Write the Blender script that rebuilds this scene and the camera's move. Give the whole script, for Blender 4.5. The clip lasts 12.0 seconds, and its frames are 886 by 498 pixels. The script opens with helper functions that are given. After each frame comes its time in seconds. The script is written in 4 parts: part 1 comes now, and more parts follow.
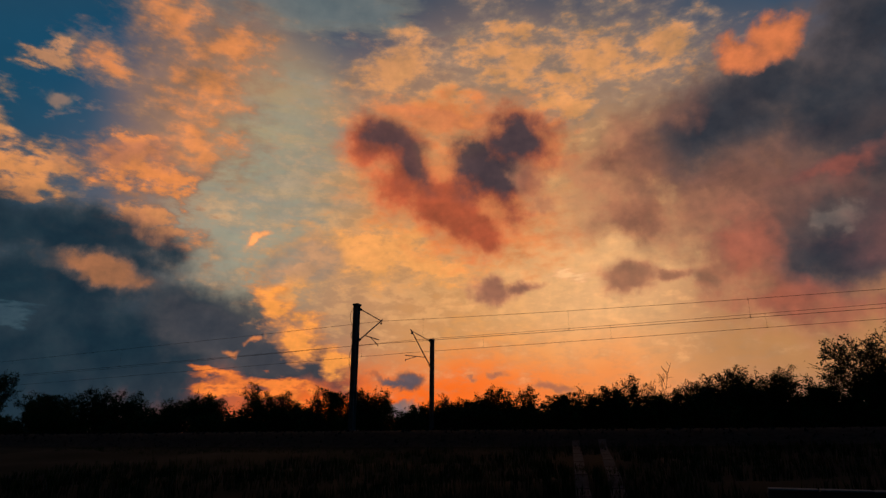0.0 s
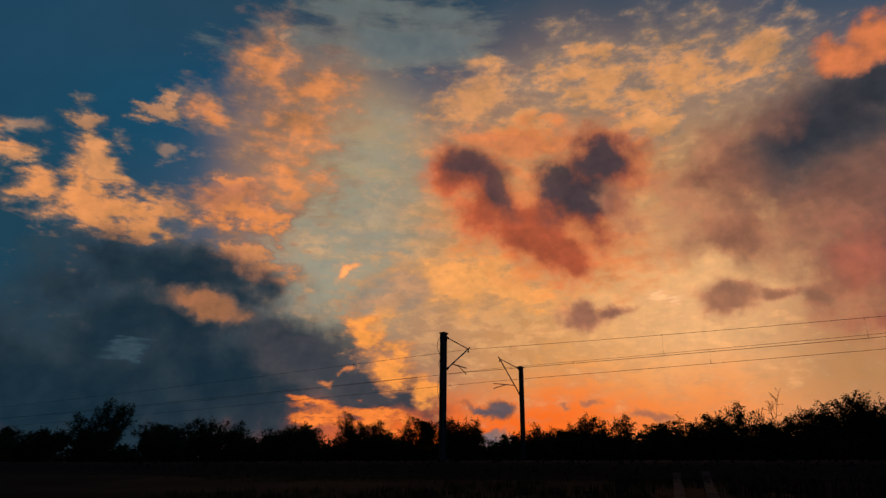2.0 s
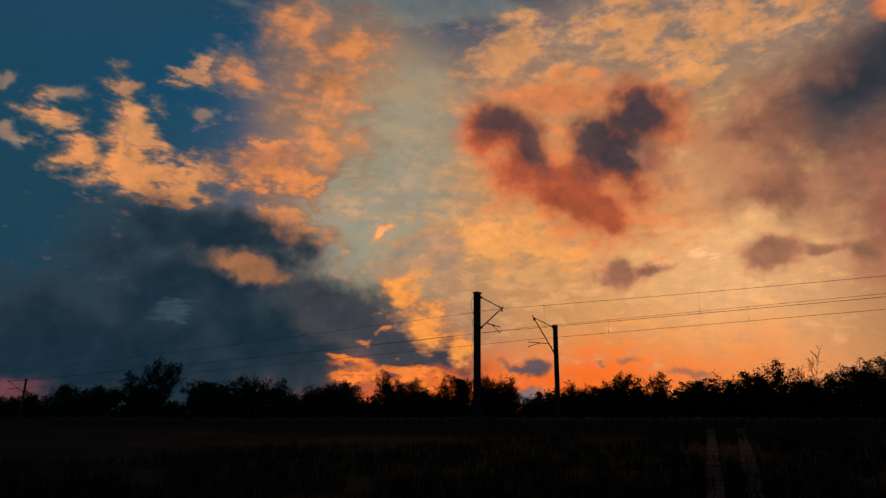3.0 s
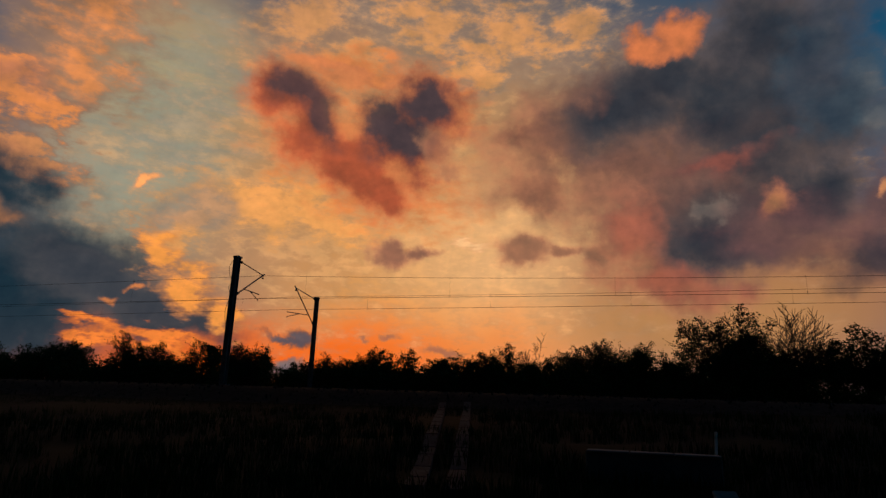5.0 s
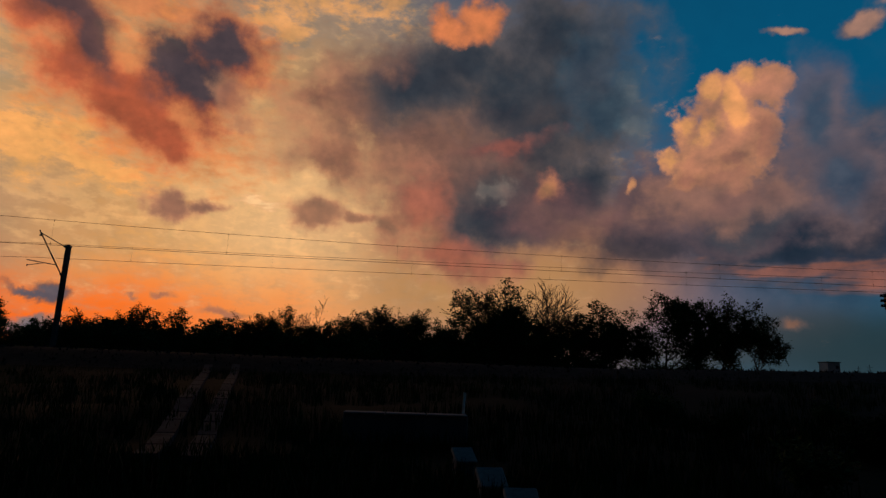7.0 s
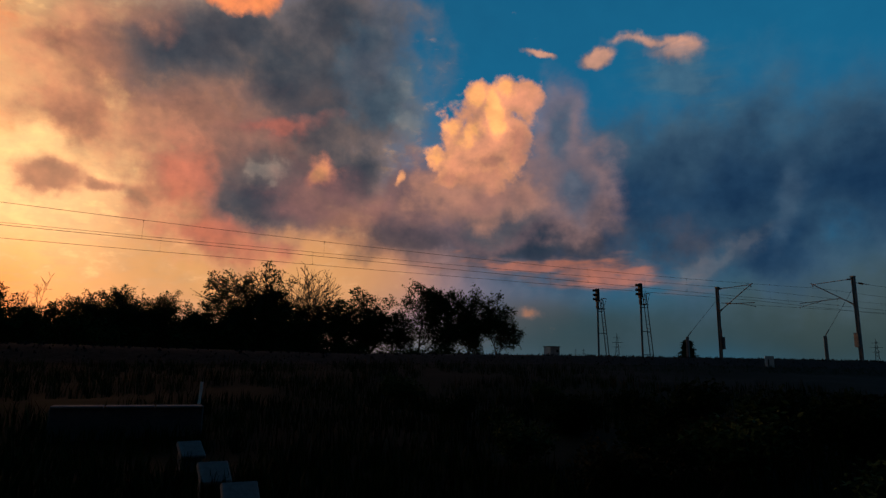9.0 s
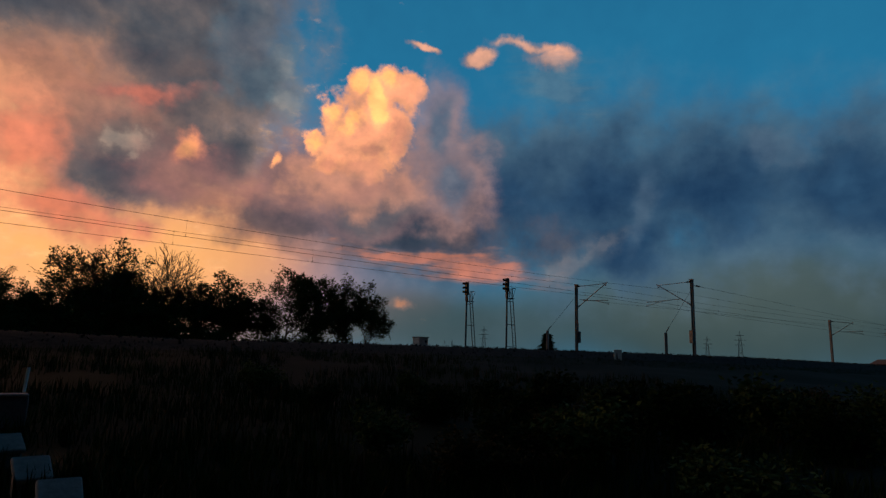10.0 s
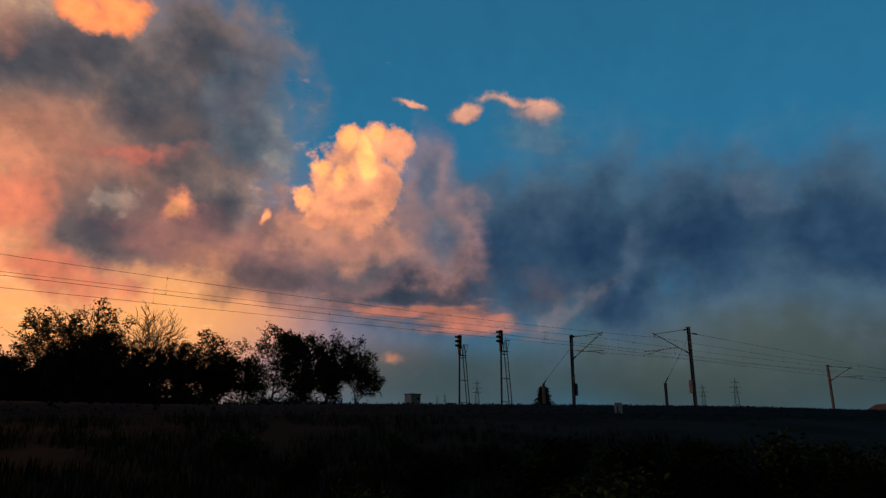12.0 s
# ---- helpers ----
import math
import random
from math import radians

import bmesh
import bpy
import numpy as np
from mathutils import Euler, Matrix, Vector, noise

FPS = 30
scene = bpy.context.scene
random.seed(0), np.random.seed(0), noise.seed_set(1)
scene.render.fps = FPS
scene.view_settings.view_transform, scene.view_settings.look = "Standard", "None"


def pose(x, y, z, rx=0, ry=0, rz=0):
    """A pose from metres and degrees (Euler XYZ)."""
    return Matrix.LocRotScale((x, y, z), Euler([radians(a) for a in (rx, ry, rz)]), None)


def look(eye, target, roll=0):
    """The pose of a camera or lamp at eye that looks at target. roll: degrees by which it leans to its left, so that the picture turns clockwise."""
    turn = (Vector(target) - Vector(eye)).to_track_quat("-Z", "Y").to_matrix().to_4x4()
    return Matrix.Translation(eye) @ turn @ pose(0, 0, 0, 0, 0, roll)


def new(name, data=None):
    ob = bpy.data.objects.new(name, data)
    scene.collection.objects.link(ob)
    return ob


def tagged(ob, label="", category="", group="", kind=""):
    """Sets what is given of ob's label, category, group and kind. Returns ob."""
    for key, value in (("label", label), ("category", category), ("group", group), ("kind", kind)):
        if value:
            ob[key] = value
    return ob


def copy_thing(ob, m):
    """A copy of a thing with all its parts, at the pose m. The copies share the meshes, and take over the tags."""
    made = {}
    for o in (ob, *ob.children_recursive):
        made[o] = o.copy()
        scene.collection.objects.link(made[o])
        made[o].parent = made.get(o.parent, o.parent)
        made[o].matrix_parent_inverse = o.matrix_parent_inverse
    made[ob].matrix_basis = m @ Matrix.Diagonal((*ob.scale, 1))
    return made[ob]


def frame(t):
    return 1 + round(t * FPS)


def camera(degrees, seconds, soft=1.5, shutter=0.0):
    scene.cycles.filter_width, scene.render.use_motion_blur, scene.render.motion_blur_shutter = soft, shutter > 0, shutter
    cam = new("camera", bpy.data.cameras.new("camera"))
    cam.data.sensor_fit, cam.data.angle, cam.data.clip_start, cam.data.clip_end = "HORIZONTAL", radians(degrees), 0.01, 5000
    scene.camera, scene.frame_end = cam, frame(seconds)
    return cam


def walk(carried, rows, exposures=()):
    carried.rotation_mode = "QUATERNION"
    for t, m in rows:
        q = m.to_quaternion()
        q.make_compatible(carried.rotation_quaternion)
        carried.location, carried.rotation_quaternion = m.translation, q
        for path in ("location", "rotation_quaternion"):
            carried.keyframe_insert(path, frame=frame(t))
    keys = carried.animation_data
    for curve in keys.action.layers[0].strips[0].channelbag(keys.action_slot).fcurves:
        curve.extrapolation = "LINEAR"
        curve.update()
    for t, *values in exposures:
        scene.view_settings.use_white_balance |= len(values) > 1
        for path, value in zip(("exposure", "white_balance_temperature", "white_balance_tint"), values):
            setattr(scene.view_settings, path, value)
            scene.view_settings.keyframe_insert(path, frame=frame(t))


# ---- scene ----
cam = camera(71.0, 12.0, soft=1.4)
walk(cam, [
    (0.0, pose(0.00, -0.00, 1.60, 107.54, -0.09, -0.10)),
    (0.5, pose(0.03, -0.01, 1.61, 109.06, 1.18, -0.75)),
    (1.0, pose(0.06, 0.01, 1.63, 110.15, 0.57, 1.08)),
    (1.5, pose(0.08, 0.02, 1.62, 109.94, 0.02, 4.76)),
    (2.0, pose(0.13, 0.02, 1.61, 110.00, -0.61, 8.07)),
    (2.5, pose(0.17, 0.02, 1.62, 108.34, -0.80, 11.88)),
    (2.7, pose(0.20, 0.01, 1.62, 107.38, -0.99, 12.21)),
    (4.3, pose(0.60, -0.16, 1.56, 104.37, -0.81, -2.80)),
    (4.5, pose(0.65, -0.16, 1.55, 104.32, -1.13, -4.98)),
    (5.0, pose(0.81, -0.11, 1.56, 104.36, -1.99, -10.13)),
    (5.5, pose(0.93, -0.03, 1.55, 103.71, -1.72, -15.51)),
    (6.0, pose(1.06, 0.05, 1.56, 102.71, -1.92, -20.51)),
    (6.5, pose(1.15, 0.06, 1.55, 102.27, -1.75, -24.75)),
    (7.0, pose(1.28, 0.05, 1.56, 101.82, -2.03, -29.64)),
    (7.2, pose(1.31, 0.04, 1.57, 101.62, -1.90, -31.97)),
    (9.0, pose(1.57, -0.05, 1.60, 101.07, -1.14, -51.03)),
    (9.5, pose(1.66, -0.05, 1.60, 100.92, -0.96, -56.29)),
    (10.0, pose(1.72, -0.07, 1.59, 100.46, -1.85, -62.83)),
    (10.5, pose(1.75, -0.08, 1.58, 101.15, -2.43, -66.43)),
    (11.0, pose(1.83, -0.05, 1.54, 103.58, -2.41, -69.56)),
    (11.5, pose(2.14, 0.12, 1.63, 104.66, -2.05, -68.58)),
    (12.0, pose(2.67, 0.46, 1.79, 105.31, -0.42, -63.44)),
], exposures=[(0.0, 0.0, 7000.0, 14.0), (2.7, 0.0, 7000.0, 14.0), (5.0, -0.05, 7000.0, 11.0), (7.0, 0.05, 6450.0, 4.0), (9.0, 0.7, 7000.0, 9.0), (9.5, 0.95, 7300.0, 10.0), (10.0, 1.1, 7500.0, 11.0), (10.5, 1.45, 8000.0, 18.0), (11.5, 1.4, 7900.0, 20.0), (12.0, 1.05, 7900.0, 17.0)])

# ---------------------------------------------------------------- sky and light
EYE = Vector((0.0, 0.0, 1.6))


def rgb(code):
    """Linear colour from a hex code."""
    out = []
    for k in (1, 3, 5):
        c = int(code[k:k + 2], 16) / 255
        out.append(c / 12.92 if c <= 0.04045 else ((c + 0.055) / 1.055) ** 2.4)
    return (*out, 1.0)


world = bpy.data.worlds.new("evening_sky")
scene.world = world
world.use_nodes = True
world.cycles.sampling_method, world.cycles.sample_map_resolution = "MANUAL", 256
WT = world.node_tree
WT.nodes.clear()


def wn(kind):
    return WT.nodes.new(kind)


def feed(socket, value):
    if isinstance(value, bpy.types.NodeSocket):
        WT.links.new(value, socket)
    else:
        socket.default_value = value


def wmath(op, a, b=0.0, c=0.0):
    n = wn("ShaderNodeMath")
    n.operation = op
    for s, v in zip(n.inputs, (a, b, c)):
        feed(s, v)
    return n.outputs[0]


def wvec(op, a, b=None, scale=None):
    n = wn("ShaderNodeVectorMath")
    n.operation = op
    feed(n.inputs[0], a)
    if b is not None:
        feed(n.inputs[1], b)
    if scale is not None:
        feed(n.inputs["Scale"], scale)
    return n.outputs["Value"] if op in ("LENGTH", "DOT_PRODUCT") else n.outputs["Vector"]


def wnoise(at, size, detail=5.0, rough=0.6, offset=0.0):
    if offset:
        at = wvec("ADD", at, (offset, offset * 0.7, -offset))
    n = wn("ShaderNodeTexNoise")
    feed(n.inputs["Vector"], at)
    n.inputs["Scale"].default_value = size
    n.inputs["Detail"].default_value = detail
    n.inputs["Roughness"].default_value = rough
    return n


def wmix(fac, a, b):
    n = wn("ShaderNodeMix")
    n.data_type = "RGBA"
    feed(n.inputs[0], fac)
    feed(n.inputs[6], a)
    feed(n.inputs[7], b)
    return n.outputs[2]


def wstep(v, lo, hi, out=1.0):
    n = wn("ShaderNodeMapRange")
    n.interpolation_type = "SMOOTHSTEP"
    for s, x in zip(n.inputs, (v, lo, hi, 0.0, out)):
        feed(s, x)
    return n.outputs[0]


WAY = wn("ShaderNodeTexCoord").outputs["Generated"]
stretched = wvec("MULTIPLY", WAY, (1.0, 1.0, 2.2))


def bent(amount, size, detail, base, offset=0.0):
    c = wnoise(base, size, detail, 0.57, offset).outputs["Color"]
    return wvec("ADD", WAY, wvec("SCALE", wvec("SUBTRACT", c, (0.5, 0.5, 0.5)), scale=amount))


WEAVES = {
    "soft": bent(0.16, 3.0, 3.0, WAY),
    "puffy": bent(0.11, 9.0, 7.0, WAY, 3.1),
    "fleecy": bent(0.12, 13.0, 8.0, stretched, 7.7),
    "curly": bent(0.055, 16.0, 6.0, WAY, 1.3),
    "wispy": bent(0.10, 6.0, 6.0, wvec("MULTIPLY", WAY, (1.0, 1.0, 4.0)), 5.2),
}
GRAIN = {
    "puffy": wnoise(WAY, 14.0, 8.0, 0.56, 2.0).outputs[0],
    "fleecy": wnoise(stretched, 27.0, 8.0, 0.6, 4.0).outputs[0],
    "curly": wnoise(WAY, 26.0, 6.0, 0.55, 6.0).outputs[0],
    "wispy": wnoise(wvec("MULTIPLY", WAY, (1.0, 1.0, 5.0)), 9.0, 6.0, 0.6, 8.0).outputs[0],
}
GRAIN["soft"] = GRAIN["wispy"]
BIG = wnoise(WAY, 6.0, 4.0, 0.55, 9.0).outputs[0]
# relief of the clouds: the same noise seen again a little nearer to the set sun
sunward = wvec("ADD", wvec("SCALE", WAY, scale=0.985), (-0.0021, 0.0148, -0.0035))
PUFFS = wmath("SUBTRACT", wnoise(WAY, 9.0, 6.0, 0.5, 12.0).outputs[0], wnoise(sunward, 9.0, 6.0, 0.5, 12.0).outputs[0])
CURDS = wnoise(wvec("MULTIPLY", WAY, (1.0, 1.0, 1.7)), 26.0, 7.0, 0.6, 15.0).outputs[0]
RELIEF = wmath("MULTIPLY_ADD", wmath("SUBTRACT", CURDS, 0.5), 0.75, wmath("MULTIPLY", PUFFS, 2.8))
tie = None   # ties the noises together, so that the clouds are worked out one after the other
for w in WEAVES.values():
    tie = w if tie is None else wvec("ADD", tie, w)
for g in (*GRAIN.values(), BIG, RELIEF):
    tie = wvec("ADD", tie, wvec("SCALE", WAY, scale=g))
tie = wvec("SCALE", tie, scale=1e-7)
tied = wvec("DOT_PRODUCT", tie, (1.0, 1.0, 1.0))
WEAVES = {k: wvec("ADD", w, tie) for k, w in WEAVES.items()}
GRAIN = {k: wmath("ADD", g, tied) for k, g in GRAIN.items()}
BIG = wmath("ADD", BIG, tied)
RELIEF = wmath("ADD", RELIEF, tied)


def spot(az, el, w, h, tilt, base):
    """Distance from a patch of sky, 1 on its rim. Degrees; az to the left, tilt lifts the right end."""
    a, e, t = radians(az), radians(el), radians(tilt)
    turn = Matrix.Rotation(a, 3, "Z") @ Matrix.Rotation(e, 3, "X") @ Matrix.Rotation(-t, 3, "Y")
    across = wvec("DOT_PRODUCT", base, turn @ Vector((1 / radians(w), 0, 0)))
    above = wvec("DOT_PRODUCT", base, turn @ Vector((0, 0, 1 / radians(h))))
    n = wn("ShaderNodeCombineXYZ")
    feed(n.inputs[0], across)
    feed(n.inputs[1], above)
    return wvec("LENGTH", n.outputs[0])


MASK = None   # where clouds stand


def glow(colour, az, el, w, h, tilt, cover):
    """A wide, soft tint of the open sky."""
    global SKY
    SKY = wmix(wstep(spot(az, el, w, h, tilt, WEAVES["soft"]), 1.45, 0.15, cover), SKY, rgb(colour))


def cloud(edge, core, patches, soft, rough, cover, weave, deep):
    """A cloud of some round patches: thin at its edge, core colour within, torn by noise."""
    global SKY, MASK
    r = None
    for p in patches:
        q = spot(*p, WEAVES[weave])
        r = q if r is None else wmath("SMOOTH_MIN", r, q, 0.35)
    torn = wmath("MULTIPLY_ADD", wmath("SUBTRACT", GRAIN[weave], 0.5), rough * 1.9, wmath("SUBTRACT", 1.0, r))
    torn = wmath("MULTIPLY_ADD", RELIEF, 0.35, torn)
    alpha = wstep(torn, -0.12 - 0.35 * soft, 0.12 + 0.45 * soft, cover)
    inside = wstep(wmath("MULTIPLY_ADD", wmath("SUBTRACT", BIG, 0.5), 0.7, torn), 0.0, deep, 1.0)
    SKY = wmix(alpha, SKY, wmix(inside, rgb(edge), rgb(core)))
    MASK = alpha if MASK is None else wmath("MAXIMUM", alpha, MASK)


# dusk: blue, darker away from the set sun
up = wn("ShaderNodeSeparateXYZ")
feed(up.inputs[0], WAY)
SKY = wmix(wstep(up.outputs["Z"], 0.0, 0.75), rgb("#0c5a80"), rgb("#0a4768"))
side = wvec("DOT_PRODUCT", WAY, (0.62, 0.78, 0.0))
# unseen sky behind and overhead set near black, to keep light off the ground
SKY = wmix(wstep(side, 0.15, -0.65), SKY, rgb("#060b10"))
SKY = wmix(wstep(up.outputs["Z"], 0.70, 0.92), SKY, rgb("#050e17"))
glow("#1b4257", 47.0, 15.6, 17.8, 17.7, 12, 1.0)  # deep blue to the left
glow("#274356", 10.0, 43.4, 33.5, 6.8, 6, 0.9)  # dim haze overhead
glow("#c2915f", -6.0, 21.1, 30.0, 15.0, 2, 1.0)  # warm haze
glow("#c48d5c", 20.6, 26.9, 8.0, 9.7, 0, 0.75)  # peach haze
glow("#aaa583", 16.5, 22.3, 6.8, 11.8, -7, 0.85)  # pale green gap
glow("#93988c", 18.7, 17.9, 6.9, 6.9, 5, 0.7)  # grey green gap
glow("#e9a052", -13.4, 9.2, 24.6, 8.5, 0, 0.95)  # golden west
glow("#f0ba82", -17.4, 13.6, 13.6, 10.3, 10, 0.95)  # golden right of the west
glow("#f88438", 3.5, 3.8, 25.8, 5.4, 2, 0.95)  # orange along the horizon
glow("#f8691f", 6.5, 3.5, 15.2, 3.7, 2, 0.95)  # fire at the horizon
glow("#4c5156", -48.2, 2.0, 23.9, 2.9, 3, 0.9)  # low haze
glow("#243439", -98.5, 3.8, 14.5, 6.0, 1, 1.0)  # far north low
glow("#25353a", -84.6, 3.1, 25.4, 7.1, 2, 1.0)  # north sky low
glow("#374446", -84.7, 6.5, 19.0, 3.9, 0, 0.6)  # north sky pale
glow("#26373e", -63.5, 3.8, 12.8, 4.0, 0, 0.9)  # dusk under the bank
glow("#9c6a52", -38.7, 10.7, 18.7, 7.8, -1, 0.95)  # salmon low sky
glow("#b88656", -33.4, 7.7, 12.5, 3.9, 2, 0.9)  # amber low sky
cloud("#b98e6a", "#e8b078", [(-5.4, 20.1, 26.5, 11.9, 1)],
      soft=0.9, rough=1.7, cover=0.45, weave="fleecy", deep=0.7)  # thin veil
cloud("#8f8f80", "#7f8a86", [(15.6, 23.7, 5.5, 7.5, -10), (14.7, 38.5, 9.7, 2.8, 8)],
      soft=0.9, rough=1.5, cover=0.45, weave="wispy", deep=0.7)  # cool rifts
cloud("#938070", "#dc9a60", [(-6.8, 34.3, 4.9, 3.7, -10), (-16.2, 33.8, 5.2, 4, -16), (-13.1, 30.2, 2.6, 1.8, -12), (-22.4, 33.4, 4, 2.7, -9), (-13.3, 30.9, 3.4, 2.4, -3)],
      soft=1.2, rough=1.6, cover=0.8, weave="fleecy", deep=0.9)  # fleece overhead
cloud("#a88468", "#e09c60", [(5.5, 33.5, 4.6, 2, 25), (-0.2, 30.7, 3.9, 2, -15)],
      soft=0.6, rough=1.2, cover=0.7, weave="fleecy", deep=0.7)  # fleece band
cloud("#8f7260", "#dc8a52", [(27.0, 34.5, 3.0, 3.4, 14), (21.6, 33.3, 3.4, 2.8, 11), (24.0, 29.6, 4.6, 4.2, 11), (31, 29.8, 3.4, 1.6, -6), (23.0, 25.0, 4.4, 3.2, 9)],
      soft=1.4, rough=1.2, cover=0.88, weave="fleecy", deep=1.0)  # tall gold cloud
cloud("#7a6a60", "#e2965a", [(38.0, 20.6, 5.4, 2.3, 5), (44.4, 20.9, 2.2, 1.5, 19), (36, 19.0, 3.2, 1.2, 9), (40.5, 23.6, 2.0, 2.6, -30), (47.0, 23.4, 1.9, 1.1, 12)],
      soft=0.8, rough=1.3, cover=0.9, weave="fleecy", deep=0.7)  # left gold islands
cloud("#66635f", "#cc9062", [(46.7, 22.8, 1.6, 0.9, 27), (42.3, 27, 1.3, 1.6, -18), (36.7, 29.3, 1.9, 1.3, 14), (40.2, 24.7, 1.8, 1.4, -20)],
      soft=0.7, rough=1.5, cover=0.75, weave="fleecy", deep=0.7)  # left gold scraps
cloud("#5c6468", "#a8866e", [(50.3, 25.1, 0.8, 0.6, 19), (49.5, 21.7, 1.1, 0.8, 17), (35.2, 26.4, 1.2, 0.8, 12), (45.3, 25, 1.4, 0.6, 16), (25.8, 37.8, 0.9, 0.5, 9)],
      soft=0.5, rough=1.0, cover=0.6, weave="puffy", deep=0.7)  # small scraps
cloud("#8a6a5c", "#e58c4e", [(27.8, 21.8, 4.7, 1.8, -1), (29.1, 23.4, 2.9, 1.5, 8), (24.6, 21.1, 2.5, 1.1, 5)],
      soft=1.0, rough=1.3, cover=0.9, weave="fleecy", deep=0.7)  # middle gold cloud
cloud("#b87a5a", "#9a6a5c", [(28.5, 23.2, 2.2, 1.3, 13)],
      soft=0.7, rough=0.9, cover=0.6, weave="puffy", deep=0.7)  # rust below gold
cloud("#8a6c5e", "#dd8f58", [(25.8, 17.6, 4, 1.8, -20), (28.5, 18.2, 2.9, 0.8, 6)],
      soft=0.7, rough=1.4, cover=0.85, weave="fleecy", deep=0.7)  # lower gold cloud
glow("#22323e", 35.6, 7.0, 22.6, 5.9, 4, 0.9)  # shade under the south bank
cloud("#2d3d48", "#162d3b", [(41.8, 4.4, 20.9, 6.5, 3), (27.9, 7.5, 13.4, 5.4, -2), (31.8, 16.0, 9.0, 3.0, -2), (20.6, 10.3, 6.7, 3.9, -17), (14.2, 6.5, 6.6, 2.2, -11), (34.4, 12.2, 9.5, 4.0, 6)],
      soft=0.8, rough=0.75, cover=0.98, weave="puffy", deep=0.8)  # dark south bank
cloud("#565256", "#46474f", [(19.5, 9.3, 6.1, 3, -18), (14.3, 7.2, 4.6, 1.7, -17)],
      soft=0.8, rough=0.7, cover=0.6, weave="puffy", deep=0.7)  # mauve shoulder
cloud("#5c5250", "#a8704e", [(30, 13.8, 3.9, 1.2, 0)],
      soft=0.7, rough=0.9, cover=0.85, weave="puffy", deep=0.7)  # lit ledge
cloud("#3f6678", "#56798a", [(35.1, 9.4, 2, 0.3, 5)],
      soft=0.9, rough=0.8, cover=0.2, weave="wispy", deep=0.7)  # pale slit
cloud("#4a3a48", "#6a4048", [(46.2, 2.1, 3.2, 1.6, 2)],
      soft=0.9, rough=0.5, cover=0.8, weave="wispy", deep=0.7)  # left red glow
cloud("#d0955f", "#f6a75c", [(6.9, 17.3, 9.1, 2.7, 5), (13.4, 14.2, 3.6, 1.9, 36), (0.6, 16.1, 5.9, 2, -2)],
      soft=1.0, rough=1.5, cover=0.75, weave="fleecy", deep=0.7)  # orange fleece
cloud("#d88a50", "#fba04c", [(15.5, 12, 1.5, 2.3, 27), (13, 9, 1.7, 2, 36), (9.6, 7, 2, 1.3, -29)],
      soft=1.0, rough=1.3, cover=0.9, weave="fleecy", deep=0.7)  # bright edge
cloud("#b08a6a", "#8f8074", [(11.8, 16.3, 2.1, 2.1, 31), (14.5, 14.6, 2.1, 1, 21)],
      soft=0.8, rough=0.9, cover=0.6, weave="puffy", deep=0.7)  # grey veil
cloud("#e07436", "#fb8a3c", [(19.3, 5.2, 3, 0.5, -6), (14.7, 4.5, 4.6, 0.6, -4), (20.8, 5.8, 1.3, 0.4, -27)],
      soft=1.0, rough=1.1, cover=0.9, weave="fleecy", deep=0.8)  # orange shelf
cloud("#e89a60", "#ffaa66", [(16.6, 17.7, 1.1, 0.5, 22)],
      soft=0.7, rough=1.0, cover=0.9, weave="puffy", deep=0.7)  # spark
cloud("#c87a4a", "#e88a4c", [(18.7, 7.9, 0.7, 0.4, 2), (16.9, 8.7, 0.7, 0.3, 2)],
      soft=0.8, rough=1.0, cover=0.7, weave="puffy", deep=0.7)  # spark row
cloud("#dc8450", "#dc7844", [(-1.7, 22.2, 9.7, 5.2, -22), (-0.2, 29.4, 6.1, 2, -1), (-8.2, 27.1, 4, 3.6, -5)],
      soft=0.9, rough=1.0, cover=0.65, weave="fleecy", deep=0.7)  # heart halo
cloud("#cf6f48", "#a64f38", [(6.8, 27.1, 3.4, 2.4, -8), (4.5, 23.8, 2.7, 3.7, 36), (-0, 20.7, 4.2, 2.5, -31), (-3.5, 18.8, 2.3, 2.2, -32), (-7.6, 26.6, 4.3, 2.6, 18), (-5.2, 23.7, 4.3, 3.6, -3), (-0, 22.2, 4.9, 3.1, -26), (-2.8, 19.6, 3.1, 2.6, -32)],
      soft=0.75, rough=1.05, cover=0.93, weave="puffy", deep=0.7)  # heart
cloud("#6e453e", "#3c3b42", [(6, 28.1, 2.6, 2.0, -8), (3.6, 25.6, 2.0, 2.9, 25)],
      soft=1.1, rough=1.0, cover=0.85, weave="puffy", deep=0.6)  # heart dark tops
cloud("#6a453f", "#353942", [(-7.4, 27.0, 4.3, 2.3, 16), (-3.2, 26.2, 2.5, 2, -2), (-5.8, 24.3, 3.2, 2.9, -3)],
      soft=1.0, rough=1.0, cover=0.92, weave="puffy", deep=0.6)  # heart dark wing
cloud("#b98060", "#a87058", [(-9, 22.9, 1.5, 2.1, 26), (-10.5, 21, 1.3, 0.7, -30)],
      soft=0.8, rough=1.0, cover=0.6, weave="puffy", deep=0.7)  # heart wisp
cloud("#b98060", "#8a5f50", [(-5.2, 13.8, 2.1, 1.3, -2), (-7.6, 14.3, 1.7, 0.8, 17)],
      soft=0.5, rough=0.9, cover=0.95, weave="puffy", deep=0.7)  # little cloud
cloud("#bc8262", "#906350", [(-16.8, 14.4, 2.9, 1.7, -10), (-20.7, 14.2, 1.8, 0.9, 4), (-24.1, 13.9, 1.9, 1.3, -7)],
      soft=0.55, rough=0.9, cover=0.92, weave="puffy", deep=0.7)  # twin cloud
